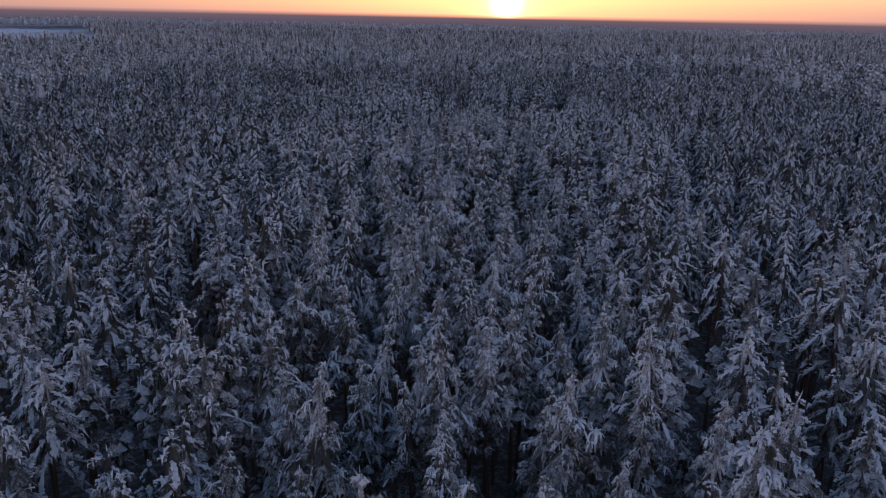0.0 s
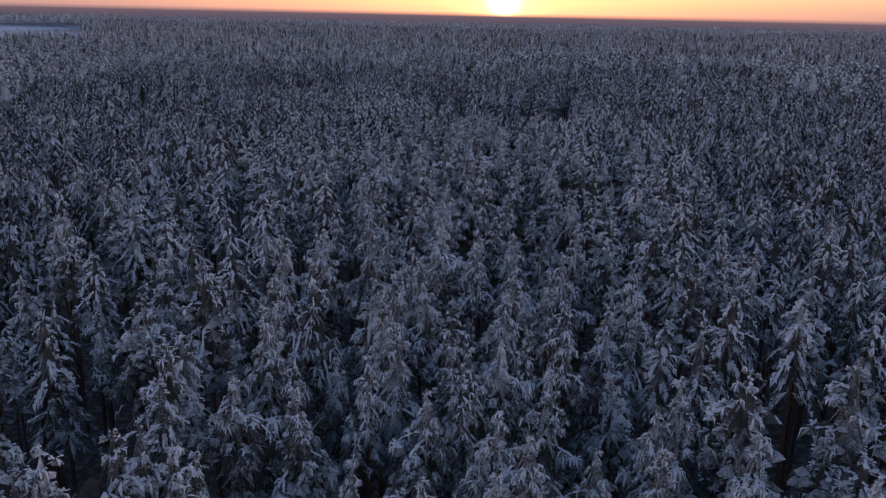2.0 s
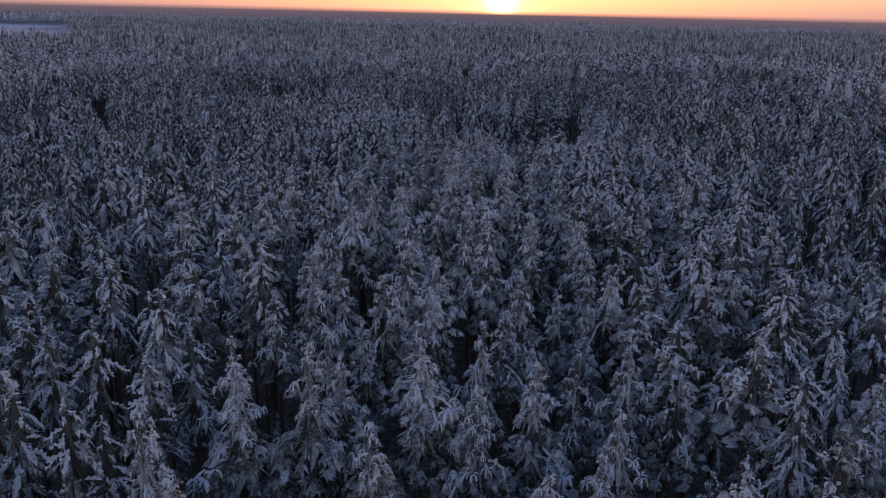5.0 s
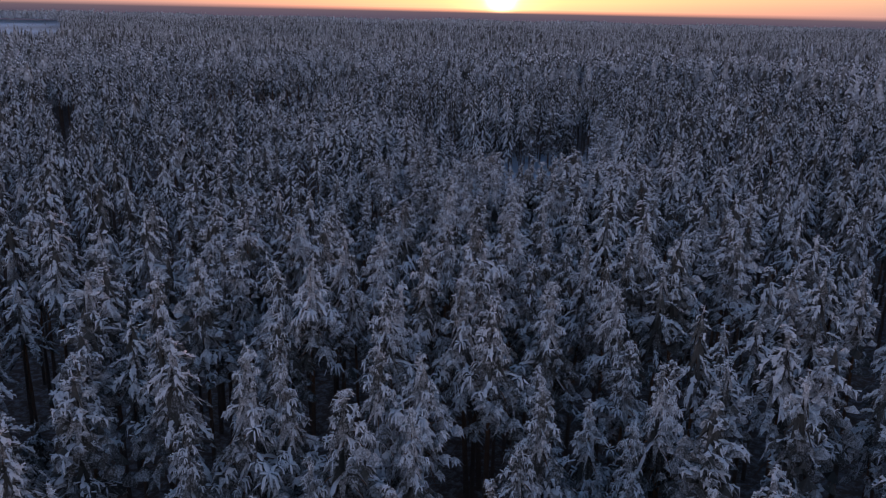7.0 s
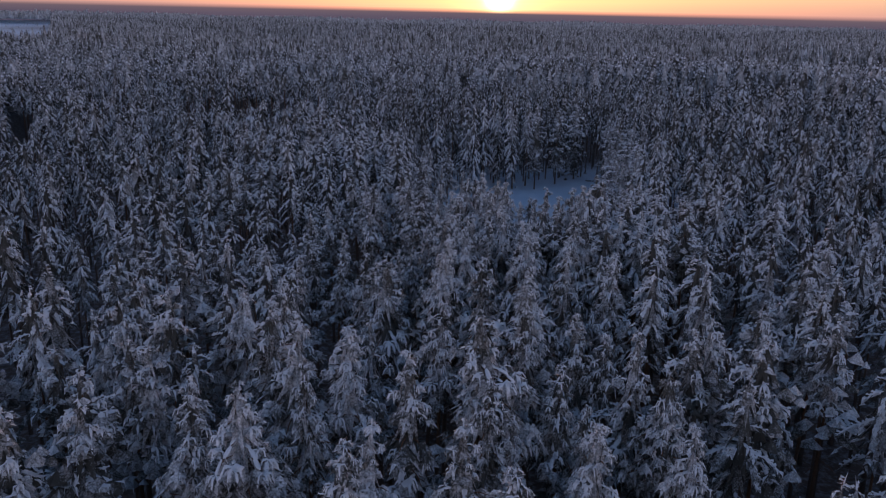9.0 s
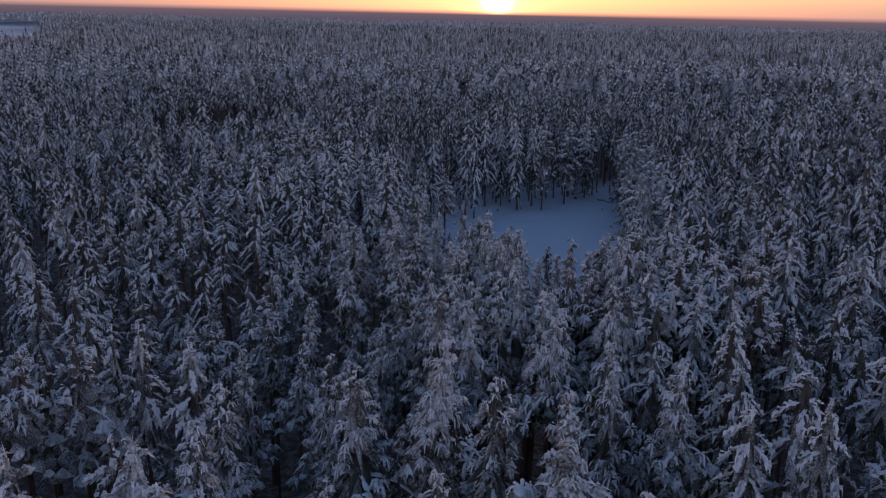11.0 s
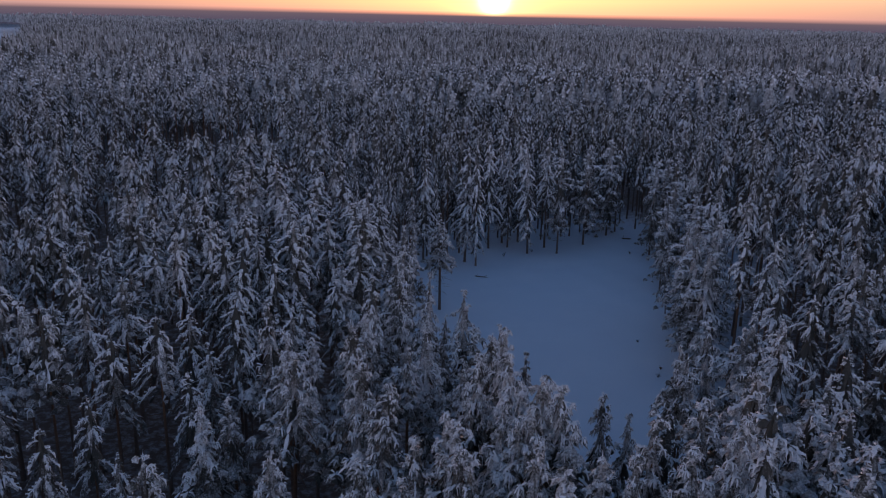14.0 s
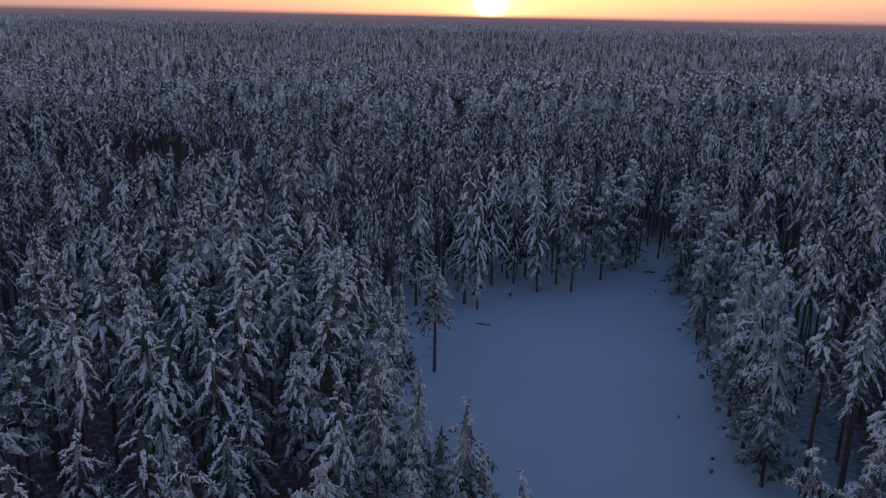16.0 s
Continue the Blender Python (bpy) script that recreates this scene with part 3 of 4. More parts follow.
SOUTH_WOOD = [
    (1, 98, 20.8), (18.6, 98.2, 21.1), (4.4, 99, 20.6), (-5.2, 99.2, 19.6), (-27.3, 102, 19.4), (32.5, 103.9, 20),
    (-45.2, 104.3, 19.5), (6.7, 105.3, 19.2), (-9.7, 106, 20.5), (18, 106.1, 21), (-2.4, 106.8, 21.7), (-16.8, 108.1, 21.5),
    (-32.8, 108.9, 20.1), (24.1, 109, 21.7), (-11.7, 109.3, 23.1), (-4, 109.6, 22.1), (-29.4, 111.3, 20.9), (13, 111.4, 18.5),
    (17.1, 112.3, 20.9), (-18.9, 112.7, 20.6), (21.6, 113, 20.6), (-37, 113.1, 21.2), (28, 113.7, 21.6), (25.1, 114, 22.7),
    (31.7, 114, 19.9), (11.1, 114.1, 19.9), (-7.3, 114.2, 22.5), (39.6, 114.6, 20.1), (-9.5, 115.3, 20.9), (6.8, 116.6, 23.5),
    (20.6, 116.8, 22.9),
]
LANE_WOOD = [
    (-20.1, 117, 20.8), (-17.1, 117.9, 21.2), (-0.1, 121.2, 22.5), (26.8, 123, 20.3), (-22.4, 123.8, 22.2), (11.4, 125.9, 21.2),
    (-8.8, 127, 22.1), (-2.7, 127.2, 22.5), (31.6, 127.3, 22.2), (-4.5, 132.2, 23.8), (-1.8, 133.1, 23.1), (-14.9, 133.7, 21.5),
    (-5.2, 135.7, 23.5), (10.8, 138.4, 23.4), (25.9, 138.7, 22.1), (-23.1, 138.9, 23), (-27.5, 139.1, 21.4), (-8.6, 139.7, 22.4),
    (31, 141.2, 22.6), (-11, 142.4, 21.6), (7.2, 143.1, 23.6), (19.8, 143.2, 23.1), (10.8, 145.4, 23), (0.5, 147, 22.9),
    (24.4, 147.2, 23.2), (17.3, 148.4, 22.6), (-7.2, 148.8, 21.6), (21.9, 149.9, 22.1), (-20.7, 152.5, 21.1), (-22.9, 153.1, 19.7),
    (22.2, 153.3, 23.7),
]
MIDDLE_WOOD = [
    (10.7, 161, 20.4), (20, 161.6, 21.7), (7.3, 162.4, 21.1), (14.9, 162.9, 20.8), (-34.6, 165, 20.5), (-5, 165.4, 19.6),
    (-31.3, 165.5, 18.2), (24.6, 166, 22.2), (0.2, 167, 16.7), (2.9, 167, 17.3), (25.4, 167.9, 21.5), (-18.6, 168.6, 18.4),
    (2.1, 168.9, 19.9), (47.7, 169.8, 21.3), (16.6, 171.6, 21.9), (23.6, 172.5, 21.5), (9.1, 173, 22.3), (12.8, 173.1, 21.4),
    (6.6, 173.6, 21.7), (18.8, 173.6, 23.2), (15.3, 173.7, 21.8), (-11.4, 174.8, 16.3), (1.9, 176.4, 19.5), (19.3, 177.1, 21.8),
    (-10.1, 177.7, 18.7), (-3.2, 177.8, 19.1), (21.9, 177.9, 23.3), (4.7, 178.3, 20.3), (11.2, 180, 22.1), (23.7, 180.9, 22.3),
    (-17.1, 181.3, 18),
]
FRONT_WOOD = [
    (-20.1, 181.6, 17.1), (29.4, 183.9, 20.3), (-28.5, 184.6, 17.9), (0.2, 186.5, 20.5), (9.6, 187.4, 21.7), (-4.2, 188.1, 20),
    (-7.6, 188.3, 16.8), (-31.5, 188.7, 19.5), (0.5, 189.1, 21.5), (29.4, 191, 20.9), (24.9, 195.6, 17.4), (-18.7, 196, 18.3),
    (-47.5, 196.6, 18.1), (-15.4, 197.1, 18.8), (-6.5, 198.8, 19.6), (-27.6, 200.9, 18.7), (-23, 202.2, 19.3), (-10.9, 203.3, 18.1),
    (-30.8, 204, 20.3), (-24.9, 206.2, 18.8), (-21.7, 207.1, 18.6), (4.7, 210.3, 18.1), (-12.6, 211.7, 17.2), (1.7, 214.4, 18.5),
    (-12.9, 215.5, 18.8), (-10.1, 216, 18.6), (-15, 216.3, 19.4), (48.1, 216.4, 19.8), (-22, 217.4, 18.8), (2.4, 218.5, 17.6),
    (40.5, 219.3, 16.6),
]
WEST_WOOD = [
    (46.7, 219.7, 18.5), (-2.1, 219.9, 19.2), (-30, 220.3, 19.3), (-13, 222.6, 18.6), (-27.8, 226.7, 20.7), (-25.2, 227.1, 21.1),
    (-20.7, 227.8, 20.9), (-6.1, 229.4, 19.3), (-3.2, 231, 19.8), (-10.8, 231.3, 19.8), (-0.9, 237.6, 19), (48.8, 244, 19.5),
    (-36.3, 245.7, 18.5), (48, 247.8, 18.4), (-17.1, 257, 20.9), (-14.7, 262, 19.3), (49.9, 265.3, 19),
    (61.9, 269.8, 19.6), (46.9, 272.3, 18.7), (54.7, 273.4, 20.6), (-42.2, 275.2, 17.6), (-30.8, 285.9, 18.5), (-13.5, 287.4, 21.2),
    (-37.2, 290, 19.6), (40.7, 296.6, 17.9), (-49, 301, 21.6), (17.1, 313.2, 20),
]
RIM = [                                                       # round the clearing
    (5.6, 207.5, 15.5), (4.4, 204.0, 16.5), (4.9, 198.5, 17.5),
    (2.8, 254.0, 15.5), (7.1, 249.3, 14.4), (11.8, 272.8, 20.0), (13.6, 270.8, 20.5), (16.5, 281.3, 21.0), (19.3, 285.0, 21.0),
    (20.1, 282.4, 19.5), (22.4, 286.2, 21.5), (23.3, 278.6, 20.8), (26.9, 282.8, 20.5), (28.6, 278.8, 20.2), (34.4, 284.6, 18.5),
    (40.2, 291.5, 19.0), (49.0, 290.0, 17.0), (8.5, 206.7, 17.6), (10.6, 197.0, 18.3), (11.6, 193.9, 17.3), (11.6, 182.4, 20.9),
    (12.7, 178.5, 22.3), (15.5, 182.6, 19.6), (16.3, 176.1, 22.3), (20.8, 186.6, 17.1), (36.6, 224.9, 16.3), (39.6, 223.3, 19.0), (28.8, 201.4, 17.0), (31.3, 200.6, 17.0), (38.2, 210.8, 18.0), (39.6, 248.5, 9.0), (37.4, 231.5, 16.5), (38.6, 238.5, 16.2),
    (41.2, 245.5, 17.0), (44.5, 264.0, 16.5), (47.5, 279.5, 17.5),
    (27.0, 189.5, 18.5), (29.8, 194.5, 18.0), (32.4, 203.0, 17.3), (17.8, 186.5, 17.0),
    (10.5, 190.2, 14.2), (14.5, 188.4, 14.6), (23.2, 185.6, 15.2), (7.6, 200.0, 14.0), (6.6, 213.0, 13.2), (8.2, 193.6, 16.2),
    (7.4, 184.0, 21.5), (8.8, 190.2, 20.6), (10.2, 184.2, 21.6),
]
FIXED = np.array(STAND_SOUTH + STAND_MIDDLE + STAND_NORTH + SOUTH_EDGE + SOUTH_WOOD + LANE_WOOD + MIDDLE_WOOD + FRONT_WOOD + WEST_WOOD + RIM)


GLADES = [                                                    # dark gaps in the canopy: x, y, radius
    (-15, 253, 3.0), (-16, 239, 2.5), (58, 323, 5.0), (47, 297, 6.0), (-5, 303, 7.5), (239, 587, 13.0), (-33, 216, 3.5), (-60, 326, 8.0), (-49, 327, 8.5),
    (-38, 328, 8.0), (-54, 420, 13.0), (-38, 420, 13.0), (150, 441, 15.0), (168, 446, 15.0), (86, 303, 4.5), (-43, 192, 3.0), (-34, 207, 2.5), (-14, 192, 2.5), (4, 155, 3.2),
    (-24, 139, 2.8), (-7, 120, 3.0), (-59, 149, 3.0), (-29, 93, 2.8), (99, 373, 7.5), (17, 140, 2.4), (-4, 131, 2.6), (0, 123, 2.4),
    (-6, 86.5, 2.8), (-62, 116, 3.0), (-39, 105, 2.8), (26, 74, 2.5), (-78, 250, 3.0),
]
RIDE = ((-82, 258), (-116, 325))                              # a narrow ride through the woods


def in_glade(x, y):
    hit = np.zeros(np.shape(x), bool)
    for gx0, gy0, r in GLADES:
        hit |= np.hypot(x - gx0, y - gy0) < r + 1.0
    (x0, y0), (x1, y1) = RIDE
    t = np.clip(((x - x0) * (x1 - x0) + (y - y0) * (y1 - y0)) / ((x1 - x0) ** 2 + (y1 - y0) ** 2), 0, 1)
    hit |= np.hypot(x - x0 - t * (x1 - x0), y - y0 - t * (y1 - y0)) < 2.0
    return hit


def stand_height(x, y):
    """The canopy's height, from the known trees near by and a slow swell farther off."""
    x, y = np.asarray(x, float), np.asarray(y, float)
    swell = 19.0 + 1.1 * np.sin(x / 47 + 1.3 * np.sin(y / 90)) + 0.9 * np.sin(y / 38 + x / 110)
    d2 = (x[:, None] - FIXED[None, :, 0]) ** 2 + (y[:, None] - FIXED[None, :, 1]) ** 2
    w = np.exp(-d2 / (2 * 5.0 ** 2))
    return (swell * 0.15 + (w * FIXED[None, :, 2]).sum(1)) / (0.15 + w.sum(1))


rng = np.random.default_rng(7)


def jittered(x0, x1, y0, y1, cell, jitter=0.42):
    nx, ny = int((x1 - x0) / cell), int((y1 - y0) / cell)
    X, Y = np.meshgrid(np.arange(nx), np.arange(ny))
    X = x0 + (X + 0.5 * (Y % 2) + rng.uniform(-jitter, jitter, X.shape)) * cell
    Y = y0 + (Y + rng.uniform(-jitter, jitter, Y.shape)) * cell
    return X.ravel(), Y.ravel()


def lane_distance(x, y):
    """Distance ahead of and beside the lane that runs north to the clearing."""
    side = np.maximum(0, np.abs(x - 0.03 * y))
    along = np.maximum(0, y - 220) + np.maximum(0, 25 - y) * 2.5
    return np.hypot(side, along)



X, Y = jittered(-120, 130, -40, 390, 4.4, 0.46)
keep = ~inside(X, Y, CLEARING)
rim_d = edge_distance(X, Y, CLEARING)
keep &= rim_d > np.where(Y > 262, 5.0, np.where(X > 28, 0.5, np.where(Y < 200, 0.5, 3.4)))
ex, ey = jittered(4, 31, 163, 183, 2.7)                       # the dense stand that screens the clearing from the south
X, Y, keep, rim_d = np.append(X, ex), np.append(Y, ey), np.append(keep, np.ones(len(ex), bool)), np.append(rim_d, np.full(len(ex), 20.0))
screen = (X > 4) & (X < 31) & (Y > 163) & (Y < 183)
d_fixed = np.sqrt(((X[:, None] - FIXED[None, :, 0]) ** 2 + (Y[:, None] - FIXED[None, :, 1]) ** 2).min(1))
keep &= ~((X > 3) & (X < 12) & (Y > 215) & (Y < 250))         # the western rim is thin
keep &= ~((X > 24) & (X < 39.5) & (Y > 197) & (Y < 222))       # an open corner at the south-east
keep &= ~((X > 9.5) & (X < 24) & (Y > 176.5) & (Y < 205))     # single spires stand before the clearing
keep &= d_fixed > np.where(screen, 1.8, 3.0)
gap = np.sin(X / 9.0 + 2.0 * np.sin(Y / 13.0)) + np.sin(Y / 7.0 + 1.7 * np.cos(X / 11.0))
keep &= (screen | (gap < 1.80)) & ~in_glade(X, Y)
thin = rng.random(len(X))
keep &= screen | (thin > np.where((X > 29) & (rim_d < 10) & (Y < 285), 0.42, np.where((Y > 150) & ((X < 4) | (X > 34) | (Y < 180)), 0.10, 0.0)))
X, Y, screen = X[keep], Y[keep], screen[keep]
H = stand_height(X, Y) + rng.normal(-0.4, 1.4, len(X))
small = rng.random(len(X))
H = np.where(small < 0.11, H * rng.uniform(0.45, 0.72, len(X)), np.where(small < 0.24, H * rng.uniform(0.75, 0.92, len(X)), H))
H = np.where(screen, stand_height(X, Y) + rng.normal(0.5, 0.5, len(X)), H)
H = np.where((np.abs(X + 49) < 20) & (Y > 288) & (Y < 318), np.minimum(H, 16.0), H)      # a younger stand before a gap
near_rows = np.concatenate([np.stack([X, Y, H], -1), FIXED])
near_rows = np.column_stack([near_rows[:, 0], near_rows[:, 1], ground_height(near_rows[:, 0], near_rows[:, 1]) - 0.05,
                             near_rows[:, 2], rng.uniform(0.86, 1.2, len(near_rows)) * np.where(near_rows[:, 2] < 14, 0.9, 1.0)])
side = edge_distance(near_rows[:, 0], near_rows[:, 1], CLEARING) < 9
near_rows[:, 4] *= np.where(side & (near_rows[:, 0] > 29) & (near_rows[:, 1] < 285), 1.05, np.where((near_rows[:, 1] > 181) & (near_rows[:, 1] < 206) & (np.abs(near_rows[:, 0] - 17) < 8), 0.9, 1.0))
near_rows[np.hypot(near_rows[:, 0] - 7.1, near_rows[:, 1] - 249.3) < 0.5, 4] = 1.6        # the pine that stands alone
back = (near_rows[:, 1] > 262) & (near_rows[:, 1] < 330) & (np.abs(near_rows[:, 0] - 27) < 36)
lane = lane_distance(near_rows[:, 0], near_rows[:, 1])
rim_near = edge_distance(near_rows[:, 0], near_rows[:, 1], CLEARING)
single = rim_near < np.where((near_rows[:, 0] < 14) & (near_rows[:, 1] > 185), 8.0, 6.0)
along_lane = np.where((near_rows[:, 1] > 34) & (near_rows[:, 1] < 200) & ~single, lane, 1e9)
single[np.argsort(along_lane)[:296 - single.sum()]] = True

# trees that stand as single things
PATTERNS = []
for i in range(8):
    base = (12.4, 13.4, 12.0, 13.0, 11.4, 13.8, 11.6, 13.0)[i]
    rad = (2.3, 2.1, 1.9, 2.6, 2.2, 2.0, 2.5, 1.8)[i]
    PATTERNS.append(grow_tree(100 + i, base, rad * 1.12, 11, 5, 2, (1.0, 1.1, 0.9, 0.8, 1.05, 1.15, 0.75, 1.0)[i]))
EDGE = [grow_tree(170 + i, (2.2, 5.0, 3.4)[i], (3.9, 3.4, 3.6)[i], (14, 12, 13)[i], 5, 2, 0.66, 1.1, 1.0, 0.66) for i in range(3)]
SIDE = [grow_tree(160 + i, (7.0, 9.0, 8.0)[i], (2.9, 2.6, 2.8)[i], 14, 5, 2, 1.0, 1.0, 0.7, 0.84) for i in range(3)]
YOUNG = [grow_tree(150 + i, 2.0 + i, 2.4, 16, 5, 2, 0.9, 1.0, 0.3, 0.7, False) for i in range(3)]
LONG = [grow_tree(180 + i, (3.4, 7.2, 5.8)[i], (2.4, 2.1, 2.3)[i], (20, 17, 18)[i], 5, 2, 1.15, 1.35, 0.1, 0.45, False) for i in range(3)]


def tree_meshes(kind, p):
    bark, green, snow = p
    return (mesh_of(kind + "_trunk", *bark, BARK), mesh_of(kind + "_crown", *green, NEEDLES, False),
            mesh_of(kind + "_snow", *snow, SNOW_LOAD))


def build_tree(name, meshes, label, category, group):
    tree = tagged(new(name), label, category, group)
    part("trunk", meshes[0], tree, "reddish-brown pine bark with short dead snags")
    crown = part("crown", meshes[1], tree, "dark green drooping needles")
    tagged(part("snow_load", meshes[2], crown, "bluish-white snow lying on drooping boughs"), kind="stuff")
    return tree


PINES = [tree_meshes("pine", p) for p in PATTERNS]
LOW_PINES = [tree_meshes("edge_pine", p) for p in EDGE]
SPRUCES = [tree_meshes("spruce", p) for p in YOUNG]
SIDE_PINES = [tree_meshes("side_pine", p) for p in SIDE]
LONG_PINES = [tree_meshes("rim_pine", p) for p in LONG]
MASTERS = {}
order = np.argsort(near_rows[:, 1])
for i in order:
    if not single[i]:
        continue
    x, y, z, h, g = near_rows[i]
    young = h < 13.0
    n = int(rng.integers(0, 3 if young else 8))
    k = h / UNIT
    m = Matrix.LocRotScale((x, y, z), Euler((radians(rng.normal(0, 1.8)), radians(rng.normal(0, 1.8)), rng.uniform(0, 6.28))), (k * g, k * g, k))
    low = not young and rim_near[i] < 9 and (x > 28 or (x < 24 and 176 < y < 248))
    alone = math.hypot(x - 7.1, y - 249.3) < 0.5
    side = alone or low and x < 24
    tall = not young and rim_near[i] < 8 and not low and y > 262
    if low or tall or alone:
        n %= 3
    key = (young, low, side, tall, n)
    if key not in MASTERS:
        if young:
            t = build_tree("spruce_tree", SPRUCES[n], "slender young spruce, snow-covered, in deep snow among pines", "spruce tree", "young spruces of the forest")
        elif side:
            t = build_tree("pine_tree", SIDE_PINES[n], "snow-laden pine with a long pointed crown beside the clearing", "pine tree", "tall pines of the forest")
        elif low:
            t = build_tree("pine_tree", LOW_PINES[n], "snow-heaped pine branched almost to the ground beside the clearing", "pine tree", "tall pines of the forest")
        elif tall:
            t = build_tree("pine_tree", LONG_PINES[n], "tall narrow pine hung with snow on a bare trunk", "pine tree", "tall pines of the forest")
        else:
            t = build_tree("pine_tree", PINES[n], ("tall snow-laden pine with a drooping crown in deep snow", "snow-laden pine with a broad crown on a bare trunk",
                                                   "slim pine, boughs bent down under thick snow")[n % 3], "pine tree", "tall pines of the forest")
        MASTERS[key] = t
        t.matrix_basis = m
    else:
        t = MASTERS[key]
        keep_scale = t.scale.copy()
        t.scale = (1, 1, 1)
        copy_thing(t, m)
        t.scale = keep_scale

# the woods round them, too many to count
LOOSE = [grow_tree(200 + i, (12.8, 13.6, 12.2, 13.6, 12.4)[i], (2.6, 2.3, 2.7, 2.3, 2.4)[i], 10, 5, 1, (0.85, 1.0, 0.9, 1.0, 0.8)[i], 1.1, 0.65, 0.76, i in (0, 3)) for i in range(5)]
MID = [grow_tree(300 + i, (12.2, 13.0, 12.5, 13.4)[i], (2.7, 2.4, 2.8, 2.5)[i], 9, 5, 0, 1.0, 1.55, 0.38, 0.76, False) for i in range(4)]


def woods(name, rows, patterns, label):
    trunks = scatter([p[0] for p in patterns], rows, np.random.default_rng(3))
    crowns = scatter([p[1] for p in patterns], rows, np.random.default_rng(3))
    snow = scatter([p[2] for p in patterns], rows, np.random.default_rng(3))
    top = tagged(new(name), label, "woods", kind="stuff")
    tagged(part("trunks", mesh_of("trunks", *trunks, BARK), top), kind="stuff")
    crown = tagged(part("crowns", mesh_of("crowns", *crowns, NEEDLES, False), top), kind="stuff")
    tagged(part("snow_loads", mesh_of("snow_loads", *snow, SNOW_LOAD), crown), kind="stuff")


loose = ~single & (lane < 40) & (near_rows[:, 1] > 26) & (near_rows[:, 1] < 300)
seen = np.abs(near_rows[:, 0]) < 0.58 * np.maximum(near_rows[:, 1], 0) + 14
loose &= seen & ~back
edge_stand = ~single & (((near_rows[:, 1] > 333) & (near_rows[:, 1] < 352) & (np.abs(near_rows[:, 0] + 49) < 20))
                         | ((near_rows[:, 1] > 310) & (near_rows[:, 1] < 322) & (np.abs(near_rows[:, 0] + 4) < 9)))
near_rows[edge_stand, 3] += 1.5
loose &= ~edge_stand
behind = ~single & back & ~edge_stand
middle = ~single & ~loose & ~behind & ~edge_stand & seen
sx, sy = jittered(-8, 64, 262, 318, 3.3)
k = ~inside(sx, sy, CLEARING) & (edge_distance(sx, sy, CLEARING) > 3.0) & (np.sqrt(((sx[:, None] - near_rows[None, :, 0]) ** 2 + (sy[:, None] - near_rows[None, :, 1]) ** 2).min(1)) > 1.8)
k &= (sx < 40) | (sy > 293)
stems = np.column_stack([sx[k], sy[k], ground_height(sx[k], sy[k]) - 0.05, rng.normal(17.6, 1.3, k.sum()), rng.uniform(0.7, 1.0, k.sum())])
HIGH = [grow_tree(250 + i, 9.6 + 1.2 * i, 1.7, 9, 5, 0, 1.1, 1.2, 0.5, 0.5, False) for i in range(3)]
woods("bare_stemmed_pines", np.concatenate([near_rows[behind], stems]), HIGH, "dense stand of bare dark pine stems under snowy crowns")
BARE = [grow_tree(270 + i, 14.0 + 0.7 * i, 1.9, 6, 5, 0, 1.0, 1.2, 0.9, 0.5, False) for i in range(3)]
woods("high_crowned_pines", near_rows[edge_stand], BARE, "row of pines with high crowns over dark bare stems")
rim_stand = loose & (rim_near < 27) & (near_rows[:, 0] < 12)
RIM_WOOD = [grow_tree(230 + i, (9.5, 11.0, 10.2)[i], (3.0, 2.7, 3.1)[i], 12, 5, 1, 0.9, 1.15, 0.6, 0.62, i == 1) for i in range(3)]
woods("rim_woods", near_rows[rim_stand], RIM_WOOD, "snow-laden pines with low crowns along the clearing")
woods("pine_woods", near_rows[loose & ~rim_stand], LOOSE, "dense snow-laden pine woods with dark gaps between the crowns")
woods("outer_woods", near_rows[middle], MID, "dense snow-covered pine woods around the clearing")


def far_rows(x0, x1, y0, y1, cell, spread, hole=None):
    X, Y = jittered(x0, x1, y0, y1, cell)
    k = (np.abs(X) < spread * np.maximum(Y + 40, 0) + 60) & ~inside(X, Y, FIELD)
    if hole:
        k &= ~((X > hole[0]) & (X < hole[1]) & (Y > hole[2]) & (Y < hole[3]))
    gap = np.sin(X / 31.0 + 2.0 * np.sin(Y / 47.0)) + np.sin(Y / 23.0 + 1.7 * np.cos(X / 39.0))
    k &= (gap < 1.66) & ~in_glade(X, Y)
    X, Y = X[k], Y[k]
    H = 19.0 + 1.6 * np.sin(X / 47 + 1.3 * np.sin(Y / 90)) + 2.2 * np.sin(Y / 61 + X / 140 + np.sin(X / 90)) + rng.normal(0, 1.8, len(X))
    return np.column_stack([X, Y, far_rise(Y), H, rng.uniform(0.85, 1.25, len(X))])


TIER3 = [far_tree(400 + i, 3, 6, 20, 2.4, 10.5, 1.0) for i in range(6)]
TIER2 = [far_tree(420 + i, 1, 5, 4, 2.6, 10.0, 2.0) for i in range(6)]
TIER1 = [far_tree(440 + i, 1, 4, 3, 5.0, 9.0, 4.4) for i in range(6)]
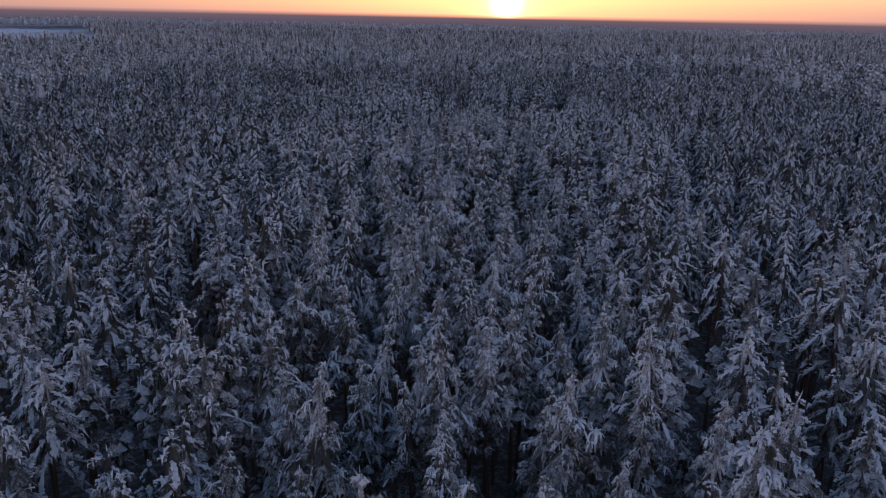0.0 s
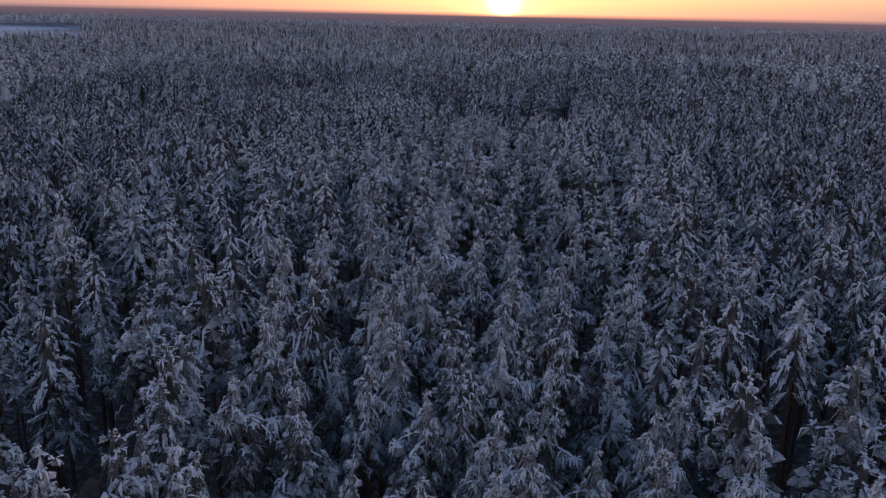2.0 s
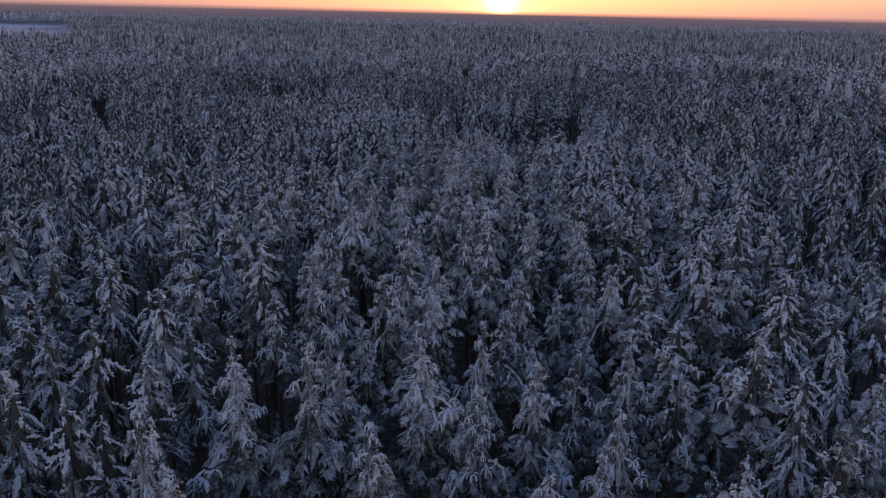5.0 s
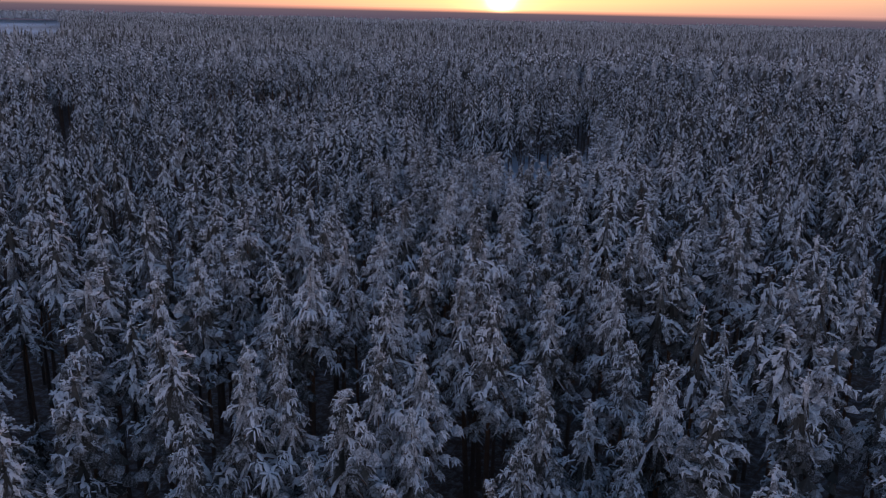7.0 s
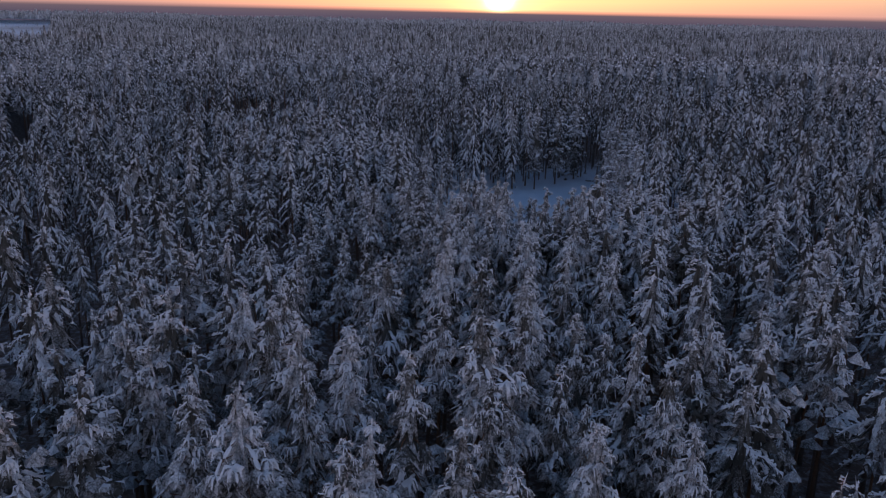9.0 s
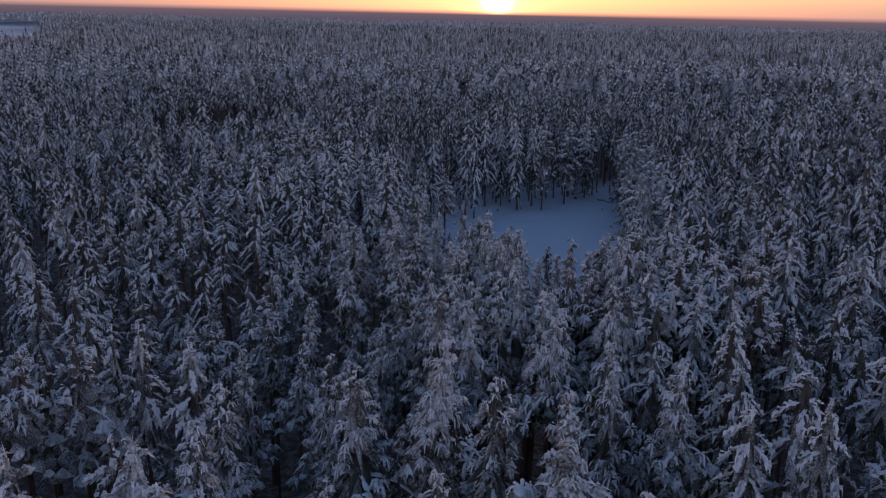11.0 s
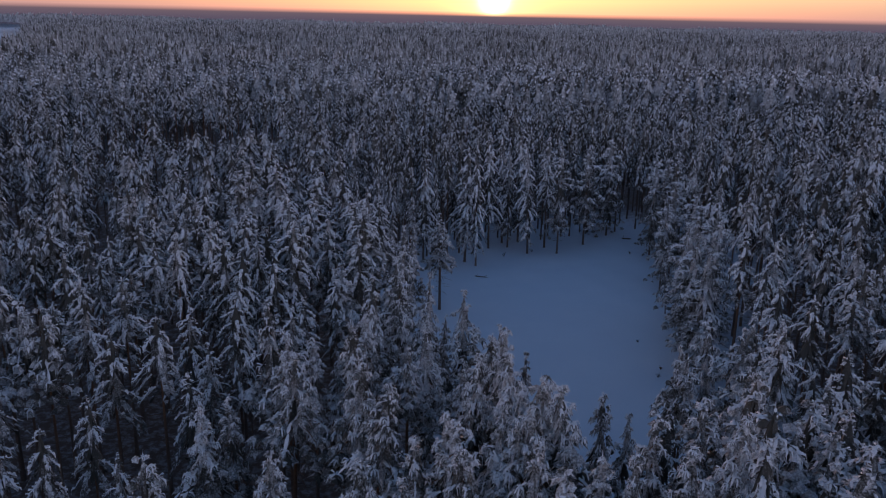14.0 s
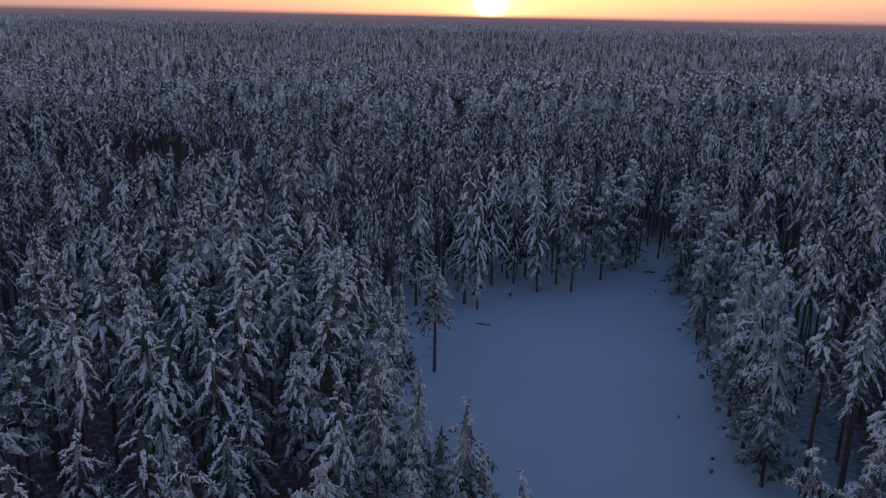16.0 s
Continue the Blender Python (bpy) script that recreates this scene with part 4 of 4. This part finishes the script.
# thin scrub on the open field
sx, sy = jittered(-1200, -260, 660, 1740, 34.0)
k = inside(sx, sy, FIELD)
sx, sy = sx[k], sy[k]
scrub = np.column_stack([sx, sy, far_rise(sy), rng.uniform(1.5, 5.0, len(sx)), rng.uniform(2.0, 4.0, len(sx))])
flank = near_rows[~single & ~loose & ~middle & ~behind & ~edge_stand]
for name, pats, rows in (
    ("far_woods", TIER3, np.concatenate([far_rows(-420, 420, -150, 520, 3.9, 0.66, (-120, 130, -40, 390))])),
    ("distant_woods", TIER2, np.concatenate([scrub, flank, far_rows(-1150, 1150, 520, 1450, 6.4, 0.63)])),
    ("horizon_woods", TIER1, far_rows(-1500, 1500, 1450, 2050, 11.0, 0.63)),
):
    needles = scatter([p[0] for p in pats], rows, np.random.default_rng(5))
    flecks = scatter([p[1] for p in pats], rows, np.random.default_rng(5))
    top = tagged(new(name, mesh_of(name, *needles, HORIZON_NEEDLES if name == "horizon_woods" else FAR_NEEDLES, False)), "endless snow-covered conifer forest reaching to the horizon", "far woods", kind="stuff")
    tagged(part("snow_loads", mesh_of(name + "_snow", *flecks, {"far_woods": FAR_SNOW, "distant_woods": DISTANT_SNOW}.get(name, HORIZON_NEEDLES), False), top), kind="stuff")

# ---- small things on the clearing's snow ----
def fallen_stem(name, p0, p1, thick, seed, label, snow=True):
    """A stem lying half sunk in the snow, with stubs of its boughs."""
    r = random.Random(seed)
    g, cap = Geo(), Geo()
    p0, p1 = np.array(p0, float), np.array(p1, float)
    n = 6
    pts = [p0 + (p1 - p0) * i / n + np.array((r.uniform(-0.04, 0.04), r.uniform(-0.04, 0.04), thick * 0.5 + r.uniform(0, 0.05))) for i in range(n + 1)]
    spindle(g, pts, [thick * (1 - 0.5 * i / n) for i in range(n)], 7, 1.0)
    if snow:
        spindle(cap, [p + np.array((0, 0, thick * 0.8)) for p in pts], [thick * 0.75 * (1 - 0.5 * i / n) for i in range(n)], 6, 0.5)
    for i in range(5):
        b = pts[1 + i % 4]
        d = unit((r.uniform(-1, 1), r.uniform(-1, 1), r.uniform(0.3, 1.0))) * r.uniform(0.25, 0.7)
        spindle(g, [b, b + d * 0.5, b + d], [thick * 0.22], 4, 1.0)
    ob = tagged(new(name, mesh_of(name, *g.arrays(), DEAD_WOOD)), label, "fallen wood")
    if snow:
        part("snow_cap", mesh_of("snow_cap", *cap.arrays(), SNOW_GROUND), ob, "thin cap of snow")
    return ob


fallen_stem("fallen_log", (42.8, 289.5, ground_height(42.8, 289.5)), (44.6, 289.1, ground_height(44.6, 289.1)), 0.22, 1, "dark fallen log half sunk in the snow of the clearing")
fallen_stem("fallen_branch", (13.0, 265.1, ground_height(13.0, 265.1)), (15.3, 264.0, ground_height(15.3, 264.0)), 0.09, 2, "thin dark fallen branch lying on the clearing snow", False)


def bush(seed, x, y, size):
    """A small leafless bush, bent and dusted with snow."""
    r = random.Random(seed)
    g, cap = Geo(), Geo()
    z = float(ground_height(x, y)) - 0.05
    for i in range(16):
        a, h = r.uniform(0, 6.28), size * r.uniform(0.5, 1.0)
        o = np.array((math.cos(a), math.sin(a), 0)) * size * r.uniform(0.15, 0.6)
        p = np.array((x, y, z))
        m, t = p + o * 0.4 + (0, 0, h * 0.6), p + o + (0, 0, h * r.uniform(0.6, 1.0))
        spindle(g, [p, m, t], [0.025], 4, 1.0)
        if i % 2:
            spindle(cap, [m, (m + t) / 2 + np.array((0, 0, 0.05)), t], [0.09], 4, 0.7)
    ob = tagged(new("bush", mesh_of("bush", *g.arrays(), DEAD_WOOD)), "small leafless bush dusted with snow in the clearing", "bush", "bushes of the clearing")
    tagged(part("snow_tufts", mesh_of("snow_tufts", *cap.arrays(), SNOW_GROUND), ob, "small tufts of snow"), kind="stuff")


for i, (x, y, size) in enumerate(((18.9, 276.2, 1.3), (24.2, 279.4, 0.9), (32.6, 226.8, 0.9), (33.6, 229.2, 0.7), (41.8, 279.0, 0.8), (33.0, 238.0, 0.5), (17.2, 216.2, 2.3), (18.6, 214.6, 2.0), (19.9, 213.6, 1.7))):
    bush(60 + i, x, y, size)
